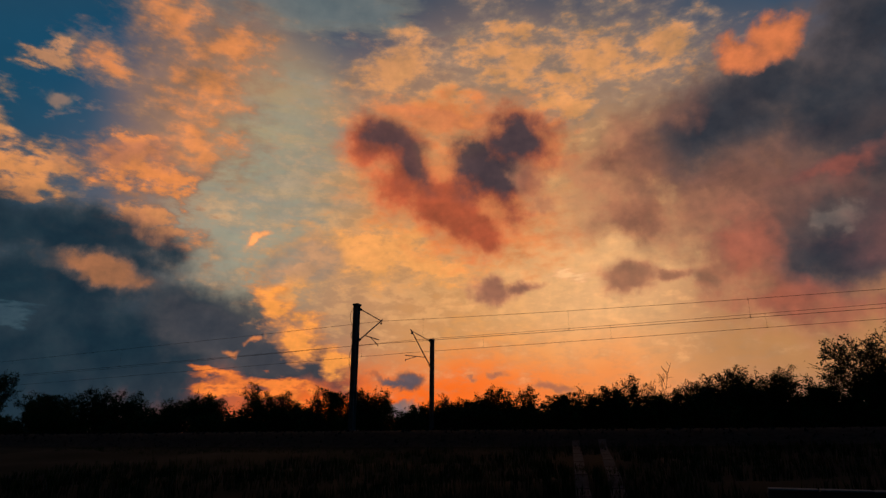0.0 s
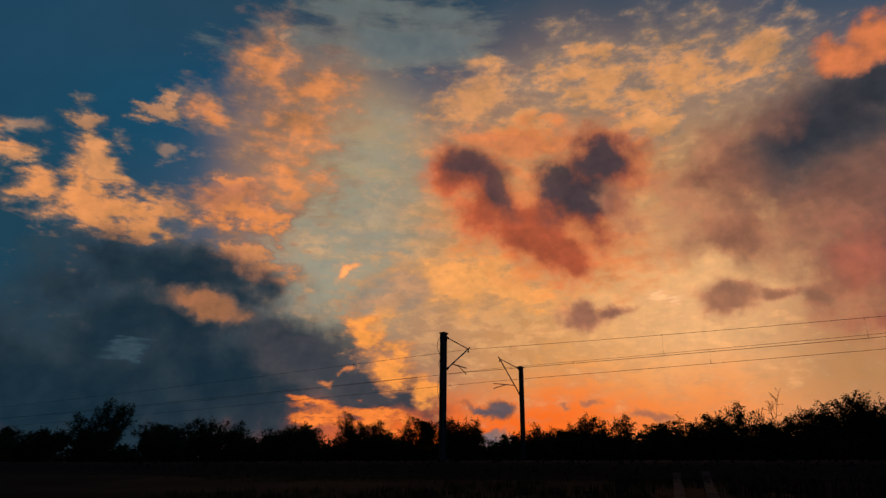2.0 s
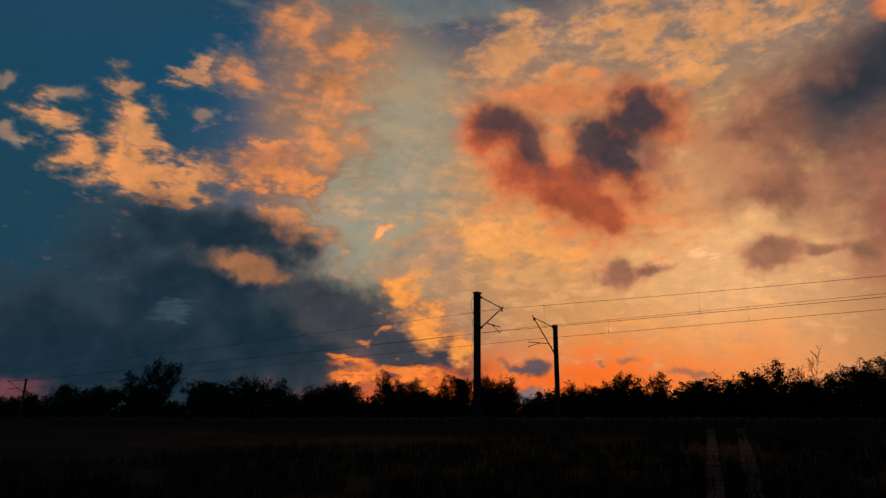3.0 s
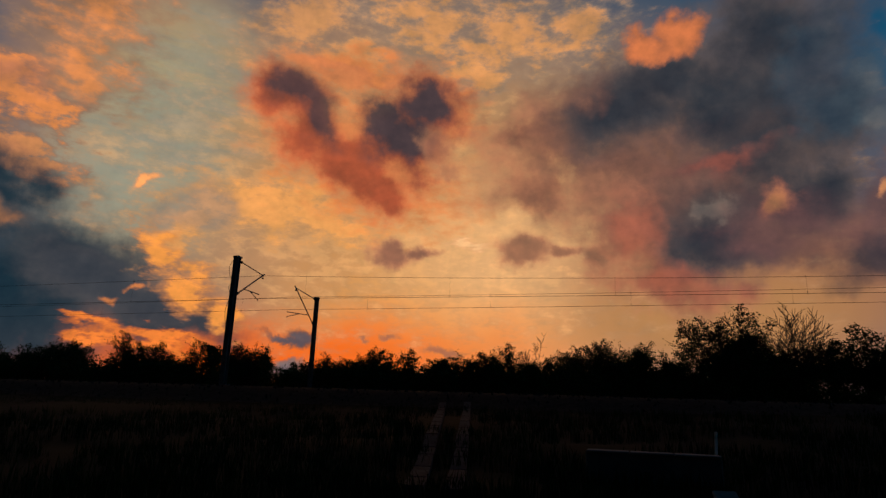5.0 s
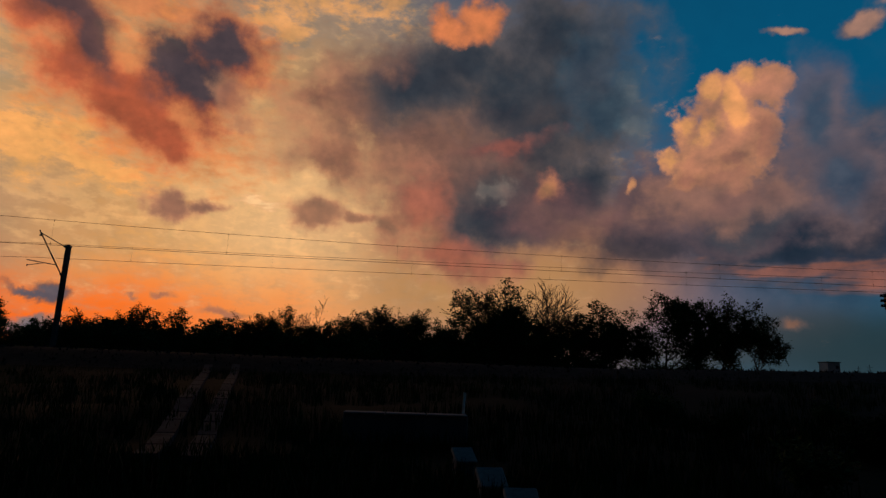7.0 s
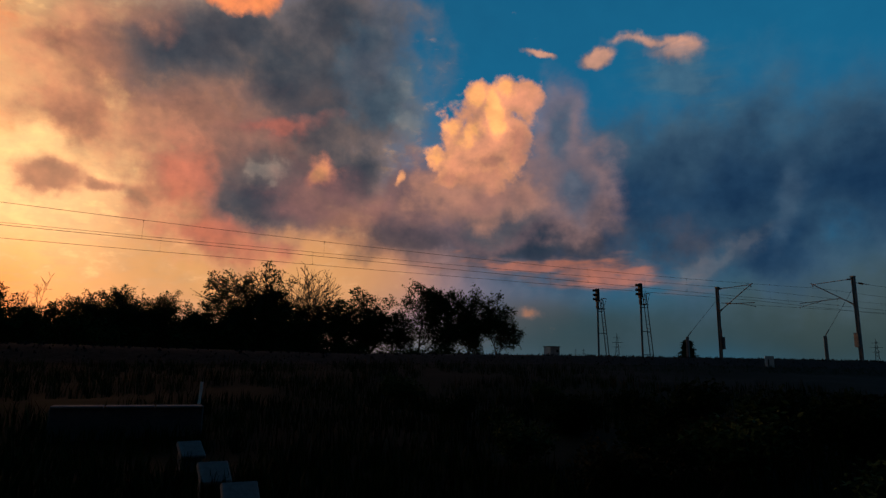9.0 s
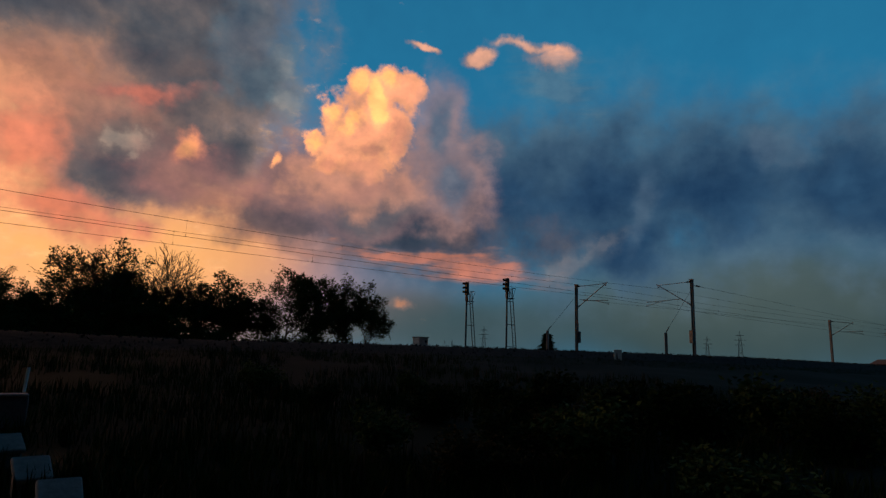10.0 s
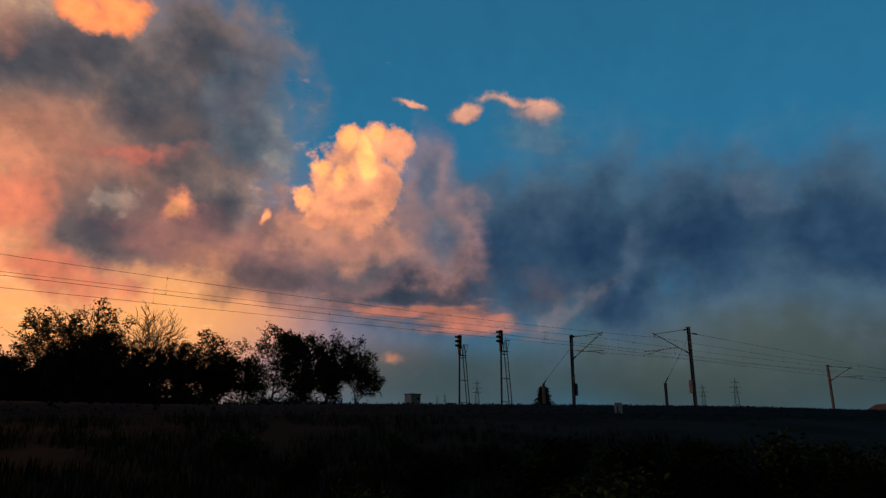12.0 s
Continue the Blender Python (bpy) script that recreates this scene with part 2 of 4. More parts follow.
cloud("#f0b080", "#ffc890", [(-12, 14.4, 2.5, 0.3, 0)],
      soft=0.8, rough=0.6, cover=0.7, weave="wispy", deep=0.7)  # bright streak
cloud("#8a5a48", "#56525c", [(3.3, 5.9, 1.3, 0.7, 0), (4.3, 5.8, 1.5, 0.3, 0)],
      soft=0.5, rough=0.8, cover=0.97, weave="puffy", deep=0.7)  # smoke puff
cloud("#8a6a60", "#6a6870", [(3.8, 3.2, 1.8, 0.8, 0)],
      soft=0.4, rough=0.8, cover=0.95, weave="puffy", deep=0.7)  # low grey hump
cloud("#c07a50", "#a06a55", [(-5.3, 5.7, 0.8, 0.3, -1), (-10.3, 5.1, 1.9, 0.4, -2), (-3.3, 5.4, 0.8, 0.2, -1)],
      soft=0.6, rough=0.8, cover=0.8, weave="puffy", deep=0.7)  # low crumbs
cloud("#b07658", "#7e5044", [(-18.8, 20.2, 3.8, 2.1, 6), (-20.7, 24.6, 7.6, 3.5, 14), (-30, 14.5, 7.3, 5.2, -28), (-31.4, 21.2, 10.1, 5.1, 1), (-29.5, 11.3, 4.7, 2.3, -18), (-16.4, 24.2, 3.5, 1.5, 7)],
      soft=0.75, rough=0.8, cover=0.88, weave="puffy", deep=0.7)  # great cloud rust
cloud("#5e504e", "#333841", [(-34, 26.7, 11.2, 5.5, 0), (-26.1, 26.5, 7.5, 3.7, 11), (-40.2, 29.8, 6.0, 5.2, -4), (-38.5, 21.7, 8.0, 4.3, -1), (-42.2, 18.1, 3.9, 3.3, -2), (-34.2, 15.1, 5.6, 3.6, 1), (-44.0, 23.9, 3.4, 5.4, -5), (-33.1, 17.7, 6.6, 4.1, 1)],
      soft=1.0, rough=0.75, cover=0.96, weave="puffy", deep=1.0)  # great cloud
cloud("#343c46", "#262f3b", [(-29.6, 27.4, 7.5, 2.5, 6), (-38.5, 24.2, 5.4, 2.5, -2), (-33.7, 14.6, 3.6, 2.2, 1), (-42.1, 17.9, 2.6, 2.5, -2), (-39, 29.5, 4, 3.4, 0)],
      soft=1.1, rough=0.9, cover=0.65, weave="puffy", deep=0.7)  # great cloud deep core
cloud("#70504a", "#8a5c4e", [(-29.7, 19.3, 6.1, 3.7, 16)],
      soft=1.1, rough=1.2, cover=0.4, weave="puffy", deep=0.7)  # mauve veil
cloud("#84594c", "#a8745a", [(-15.9, 22.4, 5.4, 4.6, 16), (-23.5, 18.9, 5.2, 2.8, 11), (-17.3, 26.6, 6.3, 1.6, 18)],
      soft=1.1, rough=1.3, cover=0.45, weave="puffy", deep=0.7)  # rosy wall
cloud("#6e4a48", "#8a5048", [(-34.7, 21.4, 4.5, 1.1, 10)],
      soft=0.8, rough=0.8, cover=0.85, weave="puffy", deep=0.7)  # red fold
cloud("#55504f", "#80756e", [(-33.4, 17.2, 1.9, 1.3, 1), (-34.8, 16.4, 0.7, 0.7, 1)],
      soft=1.1, rough=1.8, cover=0.45, weave="puffy", deep=0.7)  # cold window
cloud("#a86a58", "#dc8f5e", [(-39, 18.1, 1.3, 1.3, -1)],
      soft=0.7, rough=0.9, cover=0.9, weave="puffy", deep=0.7)  # ember
cloud("#a8604e", "#b4624c", [(-30.1, 11.6, 4.7, 1.6, -13), (-27.2, 15.4, 2.1, 3.1, 3)],
      soft=1.1, rough=1.1, cover=0.5, weave="puffy", deep=0.7)  # pink skirt
cloud("#b0694a", "#d0784c", [(-29.3, 31.4, 1.8, 1.6, 2), (-32.1, 32.2, 2.1, 1.6, 0)],
      soft=0.4, rough=0.8, cover=0.97, weave="puffy", deep=0.7)  # orange puff
cloud("#34495a", "#2e4152", [(-44.2, 26.7, 3.5, 5.0, 4), (-69.8, 16.4, 11.2, 4.9, -4)],
      soft=0.9, rough=0.7, cover=0.6, weave="puffy", deep=0.7)  # north bank haze
cloud("#334a60", "#2c4459", [(-77.3, 15.6, 18.8, 8.2, -1), (-94, 15.3, 12.5, 6.9, -5)],
      soft=1.1, rough=0.6, cover=0.6, weave="puffy", deep=0.9)  # north bank veil
cloud("#273f54", "#132c46", [(-67.7, 15, 9.7, 6.6, 2), (-77.3, 15.6, 10.9, 6.3, -1), (-87.2, 15.4, 10.8, 6.0, -3), (-96.9, 15, 9.7, 5, -6), (-79.3, 11.0, 9.4, 3.8, 8), (-99, 12.1, 7.5, 3.5, -11), (-63.6, 11.6, 11.4, 4.4, 3)],
      soft=0.95, rough=0.45, cover=0.95, weave="puffy", deep=0.9)  # north bank
cloud("#3d5266", "#46586a", [(-66.6, 17, 1.6, 3.6, -8), (-80.9, 14, 1.3, 3, -22), (-93.3, 18.6, 4.8, 1.2, -7)],
      soft=1.2, rough=1.3, cover=0.2, weave="puffy", deep=0.7)  # north bank breaks
cloud("#3c5666", "#5c6870", [(-46.5, 26.5, 1.6, 2.0, 12), (-47.0, 22.7, 1.0, 1.8, 10)],
      soft=1.2, rough=0.6, cover=0.4, weave="puffy", deep=0.7)  # pale shoulder
cloud("#543f44", "#644648", [(-46.8, 15.2, 8.3, 3.0, 8), (-38.6, 15.7, 4.3, 2.8, 12), (-52.8, 16.1, 5.1, 3.2, 6)],
      soft=1.0, rough=0.9, cover=0.7, weave="puffy", deep=0.7)  # rosy foot
cloud("#353540", "#232c38", [(-49.1, 12.2, 7.4, 2.3, 5), (-60.4, 11.9, 9.5, 2.8, -1)],
      soft=1.0, rough=0.9, cover=0.85, weave="puffy", deep=0.7)  # mauve foot
cloud("#604a4c", "#8a6256", [(-54.2, 17.2, 6.6, 4.2, 6), (-49.6, 16.6, 4.4, 2.4, 8)],
      soft=1.1, rough=0.9, cover=0.8, weave="puffy", deep=0.7)  # cumulus skirts
cloud("#b87c5e", "#b87a60", [(-54.3, 24.6, 1.3, 1.9, 7), (-57.9, 24.9, 1.7, 1.9, 6), (-51.5, 21.4, 1.5, 1.5, 8), (-50.3, 19.3, 1.2, 1.2, 8), (-55.2, 21.0, 4.0, 3.6, 6), (-53.0, 18.8, 2.8, 1.6, 20)],
      soft=0.22, rough=0.95, cover=0.96, weave="curly", deep=0.7)  # cumulus
cloud("#5c4a50", "#3c3e48", [(-56, 13.6, 7.7, 2.2, 5)],
      soft=1.1, rough=1.0, cover=0.75, weave="puffy", deep=0.7)  # cumulus shade
cloud("#946652", "#865a50", [(-57.9, 20.5, 1.3, 1.7, 5), (-55.1, 19, 2.5, 0.7, 6), (-53.6, 17.6, 3, 0.9, 6), (-53.2, 22, 0.7, 1.2, -13)],
      soft=1.0, rough=1.5, cover=0.65, weave="curly", deep=0.7)  # cumulus folds
cloud("#cc8a62", "#e0985f", [(-54.0, 25.2, 0.9, 1.2, 7), (-57.2, 25.6, 1.1, 1.0, 6), (-51.2, 21.8, 1.1, 1.1, 8), (-50.0, 19.5, 0.9, 1.0, 8), (-53.0, 21.6, 1.6, 1.1, 37), (-55.6, 23.4, 0.8, 1.7, 6)],
      soft=0.7, rough=1.4, cover=0.8, weave="curly", deep=0.7)
cloud("#7a5f5e", "#40495a", [(-61.8, 21.0, 2.4, 4.4, 4), (-63.4, 16.4, 3.6, 4.2, 4)],
      soft=1.3, rough=0.5, cover=0.85, weave="puffy", deep=0.9)  # cumulus shaded flank
cloud("#8e6658", "#7a5852", [(-54.8, 15.6, 5.4, 1.8, 6)],
      soft=1.2, rough=1.0, cover=0.6, weave="puffy", deep=0.8)  # cumulus lit heads
cloud("#b0785c", "#cf8c60", [(-46.8, 17.2, 0.5, 0.7, 9)],
      soft=0.7, rough=0.8, cover=0.9, weave="puffy", deep=0.7)  # small ember
cloud("#6a5c60", "#a87a66", [(-59.8, 28.4, 1.4, 0.4, -22), (-65.8, 27.7, 1.8, 0.9, -2), (-70, 28.7, 2.5, 0.8, -11), (-72, 27.3, 2, 1.2, 0)],
      soft=0.6, rough=1.0, cover=0.85, weave="puffy", deep=0.7)  # pink wisps
cloud("#2c4f66", "#3f5666", [(-73.4, 25.1, 4.5, 2.4, -30)],
      soft=0.9, rough=0.8, cover=0.55, weave="wispy", deep=0.7)  # wisp shade
cloud("#5c4a4c", "#8e5849", [(-59, 9.3, 10.4, 0.9, -6), (-65.9, 8.6, 6.2, 1.0, -3)],
      soft=1.2, rough=0.9, cover=0.7, weave="wispy", deep=0.8)  # sunset ribbon
cloud("#4e565e", "#6c6a6c", [(-74.5, 9.5, 3.1, 1.3, 29), (-76.8, 11, 2.5, 0.7, 26)],
      soft=1.2, rough=1.3, cover=0.22, weave="puffy", deep=0.7)  # pale tear
cloud("#6a5652", "#94654f", [(-58.8, 5.2, 1.1, 0.7, -12)],
      soft=1.0, rough=0.9, cover=0.6, weave="puffy", deep=0.7)  # ribbon end

# warm light and cool shade on the folds of the clouds
amount = wmath("MULTIPLY", RELIEF, wmath("MULTIPLY_ADD", MASK, 0.85, 0.12))
folds = wn("ShaderNodeCombineXYZ")
for socket, k in zip(folds.inputs, (1.15, 0.85, 0.6)):
    feed(socket, wmath("MAXIMUM", wmath("MULTIPLY_ADD", amount, k, 1.0), 0.45))
SKY = wvec("MULTIPLY", SKY, folds.outputs[0])
SKY = wmix(wstep(up.outputs["Z"], 0.0, -0.12), SKY, rgb("#0a0c0e"))
light = wn("ShaderNodeBackground")
feed(light.inputs["Color"], SKY)
light.inputs["Strength"].default_value = 1.0
feed(wn("ShaderNodeOutputWorld").inputs["Surface"], light.outputs[0])

# the last of the sun, behind the trees and far clouds
sun = new("sun", bpy.data.lights.new("sun", "SUN"))
sun.data.energy, sun.data.angle, sun.data.color = 0.12, radians(12), (1.0, 0.55, 0.28)
sun.matrix_world = look((-60, 900, 45), (0, 0, 0))

# ---------------------------------------------------------------- materials
def material(name, dark, pale, size, rough=0.9, metal=0.0, bump=0.3, fine=4.0, vary=0.0, gloss=0.5):
    """Two tones by noise at two scales, with a fine relief; vary shifts the tone from thing to thing."""
    m = bpy.data.materials.new(name)
    m.use_nodes = True
    t = m.node_tree
    bsdf = t.nodes["Principled BSDF"]
    at = t.nodes.new("ShaderNodeTexCoord").outputs["Object"]
    grain = []
    for k in (size, size * fine):
        n = t.nodes.new("ShaderNodeTexNoise")
        n.inputs["Scale"].default_value, n.inputs["Detail"].default_value = k, 6.0
        t.links.new(at, n.inputs["Vector"])
        grain.append(n.outputs[0])
    add = t.nodes.new("ShaderNodeMath")
    add.operation = "MULTIPLY_ADD"
    t.links.new(grain[0], add.inputs[0])
    add.inputs[1].default_value = 0.6
    half = t.nodes.new("ShaderNodeMath")
    half.operation, half.inputs[1].default_value = "MULTIPLY", 0.4
    t.links.new(grain[1], half.inputs[0])
    t.links.new(half.outputs[0], add.inputs[2])
    fac = add.outputs[0]
    if vary:
        info = t.nodes.new("ShaderNodeObjectInfo")
        v = t.nodes.new("ShaderNodeMath")
        v.operation, v.inputs[1].default_value = "MULTIPLY_ADD", vary
        t.links.new(info.outputs["Random"], v.inputs[0])
        t.links.new(fac, v.inputs[2])
        fac = v.outputs[0]
    ramp = t.nodes.new("ShaderNodeValToRGB")
    ramp.color_ramp.elements[0].position, ramp.color_ramp.elements[1].position = 0.32, 0.72
    ramp.color_ramp.elements[0].color, ramp.color_ramp.elements[1].color = (*dark, 1), (*pale, 1)
    t.links.new(fac, ramp.inputs[0])
    t.links.new(ramp.outputs[0], bsdf.inputs["Base Color"])
    bsdf.inputs["Roughness"].default_value, bsdf.inputs["Metallic"].default_value = rough, metal
    bsdf.inputs["Specular IOR Level"].default_value = gloss
    b = t.nodes.new("ShaderNodeBump")
    b.inputs["Strength"].default_value, b.inputs["Distance"].default_value = bump, 0.02
    t.links.new(grain[1], b.inputs["Height"])
    t.links.new(b.outputs[0], bsdf.inputs["Normal"])
    return m


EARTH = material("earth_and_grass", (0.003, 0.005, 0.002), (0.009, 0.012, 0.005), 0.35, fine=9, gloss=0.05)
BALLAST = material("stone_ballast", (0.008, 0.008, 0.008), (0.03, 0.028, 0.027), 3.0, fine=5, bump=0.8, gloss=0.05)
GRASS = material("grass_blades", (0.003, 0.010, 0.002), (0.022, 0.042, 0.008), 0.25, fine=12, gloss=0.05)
DRYGRASS = material("dry_weeds", (0.02, 0.016, 0.007), (0.09, 0.065, 0.026), 0.6, fine=8, gloss=0.05)
LEAF = material("tree_leaves", (0.02, 0.04, 0.012), (0.055, 0.08, 0.022), 0.8, rough=0.75, vary=0.2, gloss=0.05)
NEEDLE = material("conifer_needles", (0.015, 0.035, 0.015), (0.04, 0.06, 0.03), 1.2, gloss=0.05)
BARK = material("tree_bark", (0.045, 0.034, 0.026), (0.12, 0.095, 0.075), 6.0, bump=0.8, gloss=0.05)
STEEL = material("weathered_galvanised_steel", (0.10, 0.10, 0.105), (0.26, 0.26, 0.27), 3.0, rough=0.6, metal=0.7)
RUST = material("rusted_steel", (0.06, 0.035, 0.025), (0.16, 0.09, 0.06), 4.0, rough=0.85, metal=0.3)
CERAMIC = material("brown_glazed_ceramic", (0.06, 0.03, 0.02), (0.11, 0.055, 0.035), 9.0, rough=0.25)
COPPER = material("tarnished_copper", (0.05, 0.035, 0.025), (0.12, 0.08, 0.055), 5.0, rough=0.6, metal=0.6)
PAINTBLACK = material("black_paint", (0.015, 0.015, 0.016), (0.04, 0.04, 0.042), 5.0, rough=0.5)
WHITEWASH = material("whitewashed_plaster", (0.5, 0.49, 0.47), (0.8, 0.79, 0.77), 1.5, fine=6)
CONCRETE = material("grey_concrete", (0.04, 0.042, 0.048), (0.12, 0.122, 0.13), 2.0, fine=7, bump=0.5)
KERB = material("dark_kerb_concrete", (0.012, 0.014, 0.018), (0.05, 0.055, 0.065), 2.5, fine=7, bump=0.5, gloss=0.1)
PALECONCRETE = material("pale_weathered_concrete", (0.10, 0.105, 0.11), (0.24, 0.24, 0.245), 3.0, fine=7, bump=0.5)
LENS = material("dark_signal_lens", (0.02, 0.02, 0.025), (0.04, 0.04, 0.05), 4.0, rough=0.15)


# ---------------------------------------------------------------- mesh helpers
def mesh_of(name, bm, mat, smooth=False):
    me = bpy.data.meshes.new(name)
    bm.to_mesh(me)
    bm.free()
    me.materials.append(mat)
    if smooth:
        for p in me.polygons:
            p.use_smooth = True
    return me


def part(name, bm, mat, parent=None, label="", smooth=False):
    """Links a bmesh as one mesh object, under a thing or a part."""
    ob = new(name, mesh_of(name, bm, mat, smooth))
    if parent is not None:
        ob.parent = parent
    return tagged(ob, label)


def thing(name, m, label, category, group=""):
    ob = new(name)
    ob.empty_display_size = 0.3
    ob.matrix_world = m
    return tagged(ob, label, category, group)


def stand(ob, m, first):
    """Sets up ob at m, or a copy of it when ob already stands somewhere."""
    if first:
        ob.matrix_basis = m
    else:
        copy_thing(ob, m @ Matrix.Diagonal((1 / ob.scale.x, 1 / ob.scale.y, 1 / ob.scale.z, 1)))


def box(bm, lo, hi, bevel=0.0):
    r = bmesh.ops.create_cube(bm, size=1.0)
    c = [(a + b) / 2 for a, b in zip(lo, hi)]
    s = [b - a for a, b in zip(lo, hi)]
    for v in r["verts"]:
        v.co = Vector((c[k] + v.co[k] * s[k] for k in range(3)))
    if bevel:
        es = {e for v in r["verts"] for e in v.link_edges}
        bmesh.ops.bevel(bm, geom=list(es), offset=bevel, segments=1, affect="EDGES")
    return bm


def rod(bm, a, b, ra, rb=None, sides=6, caps=True):
    """A tapered round bar from a to b."""
    a, b = Vector(a), Vector(b)
    rb = ra if rb is None else rb
    z = (b - a).normalized()
    x = z.orthogonal().normalized()
    y = z.cross(x)
    ring = []
    for p, r in ((a, ra), (b, rb)):
        ring.append([bm.verts.new(p + (x * math.cos(k * math.tau / sides) + y * math.sin(k * math.tau / sides)) * r) for k in range(sides)])
    for k in range(sides):
        j = (k + 1) % sides
        bm.faces.new((ring[0][k], ring[0][j], ring[1][j], ring[1][k]))
    if caps:
        bm.faces.new(ring[0][::-1])
        bm.faces.new(ring[1])
    return bm


def tube(bm, pts, r, sides=5):
    for a, b in zip(pts, pts[1:]):
        rod(bm, a, b, r, r, sides)
    return bm


# ---------------------------------------------------------------- lie of the land
ALONG, ACROSS = Vector((0.894, -0.447, 0)), Vector((0.447, 0.894, 0))   # along the railway, and away from the eye


def at(s, n, z=0.0):
    p = ALONG * s + ACROSS * n
    return Vector((p.x, p.y, z))


def ramp(x, xs, ys):
    return float(np.interp(x, xs, ys))


def smooth(x):
    x = min(max(x, 0.0), 1.0)
    return x * x * (3 - 2 * x)


def crest(s):
    return 1.6 + ramp(s, (-200, -20, 10, 20, 40, 58, 84, 120, 300), (0.8, 0.8, 0.74, 0.96, 1.24, 1.46, 1.54, 1.8, 1.8))


def verge(s):
    return 1.6 + ramp(s, (-200, -20, 0, 16, 34, 88, 300), (-0.3, -0.25, -0.1, 0.3, 0.55, 0.62, 0.6))


def land(x, y):
    """Height of the ground."""
    s, n = x * ALONG.x + y * ALONG.y, x * ACROSS.x + y * ACROSS.y
    v, c = verge(s), crest(s)
    far = 0.9 * smooth((n - 52) / 30) if n > 52 else 0.0
    if n < 28:
        k = max(0.0, (n - 5) / 23)
        z = v * k ** 1.35
        lump = noise.noise((x * 0.16, y * 0.16, 0.3)) * 0.28 + noise.noise((x * 0.5, y * 0.5, 4.0)) * 0.12
        z += lump * smooth((n - 1) / 6) * smooth((29 - n) / 5)
    elif n < 31.5:
        z = v + (c - v) * smooth((n - 28) / 3.5)
    elif n < 48:
        z = c
    else:
        z = c + (0.2 + far - c) * smooth((n - 48) / 7)
    d = math.hypot(x, y)
    return z + (0.0 - z) * smooth((d - 350) / 250)


def grid_axis(near, step, far):
    out, x = [0.0], 0.0
    while x < far:
        x += step if x < near else min(step * (1 + (x - near) / 12), 250)
        out.append(x)
    return [-v for v in out[:0:-1]] + out


bm = bmesh.new()
us, vs = grid_axis(130, 1.6, 4200), grid_axis(60, 0.9, 4200)
sheet = [[bm.verts.new(at(s, n)) for n in vs] for s in us]
for col in sheet:
    for v in col:
        v.co.z = land(v.co.x, v.co.y)
for i in range(len(us) - 1):
    for j in range(len(vs) - 1):
        bm.faces.new((sheet[i][j], sheet[i + 1][j], sheet[i + 1][j + 1], sheet[i][j + 1]))
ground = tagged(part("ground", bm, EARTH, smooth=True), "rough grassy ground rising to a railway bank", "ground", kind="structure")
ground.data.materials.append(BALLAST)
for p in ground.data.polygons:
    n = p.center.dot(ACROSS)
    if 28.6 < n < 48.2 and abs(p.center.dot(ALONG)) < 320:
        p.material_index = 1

# loose stones along the edge of the bank
bm = bmesh.new()
rng = random.Random(5)
for k in range(5200):
    s, n = rng.uniform(-60, 150), rng.choice((rng.uniform(28.8, 31.8), rng.uniform(31.2, 32.2)))
    p = at(s, n)
    p.z = land(p.x, p.y)
    r = rng.uniform(0.05, 0.13)
    q = [p + Vector((rng.uniform(-r, r), rng.uniform(-r, r), z)) for z in (-0.05, -0.05, -0.05, r * 1.1)]
    q = [bm.verts.new(v) for v in q]
    for f in ((0, 1, 3), (1, 2, 3), (2, 0, 3)):
        bm.faces.new([q[i] for i in f])
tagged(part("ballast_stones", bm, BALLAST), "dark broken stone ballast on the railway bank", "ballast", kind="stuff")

# ---------------------------------------------------------------- railway masts and wires
def insulator(a, b):
    """A ribbed insulator from a to b."""
    bm = bmesh.new()
    a, b = Vector(a), Vector(b)
    rod(bm, a, b, 0.035, 0.035, 8)
    for k in range(5):
        p, q = a.lerp(b, 0.1 + k * 0.18), a.lerp(b, 0.18 + k * 0.18)
        rod(bm, p, q, 0.085, 0.065, 8)
    return bm


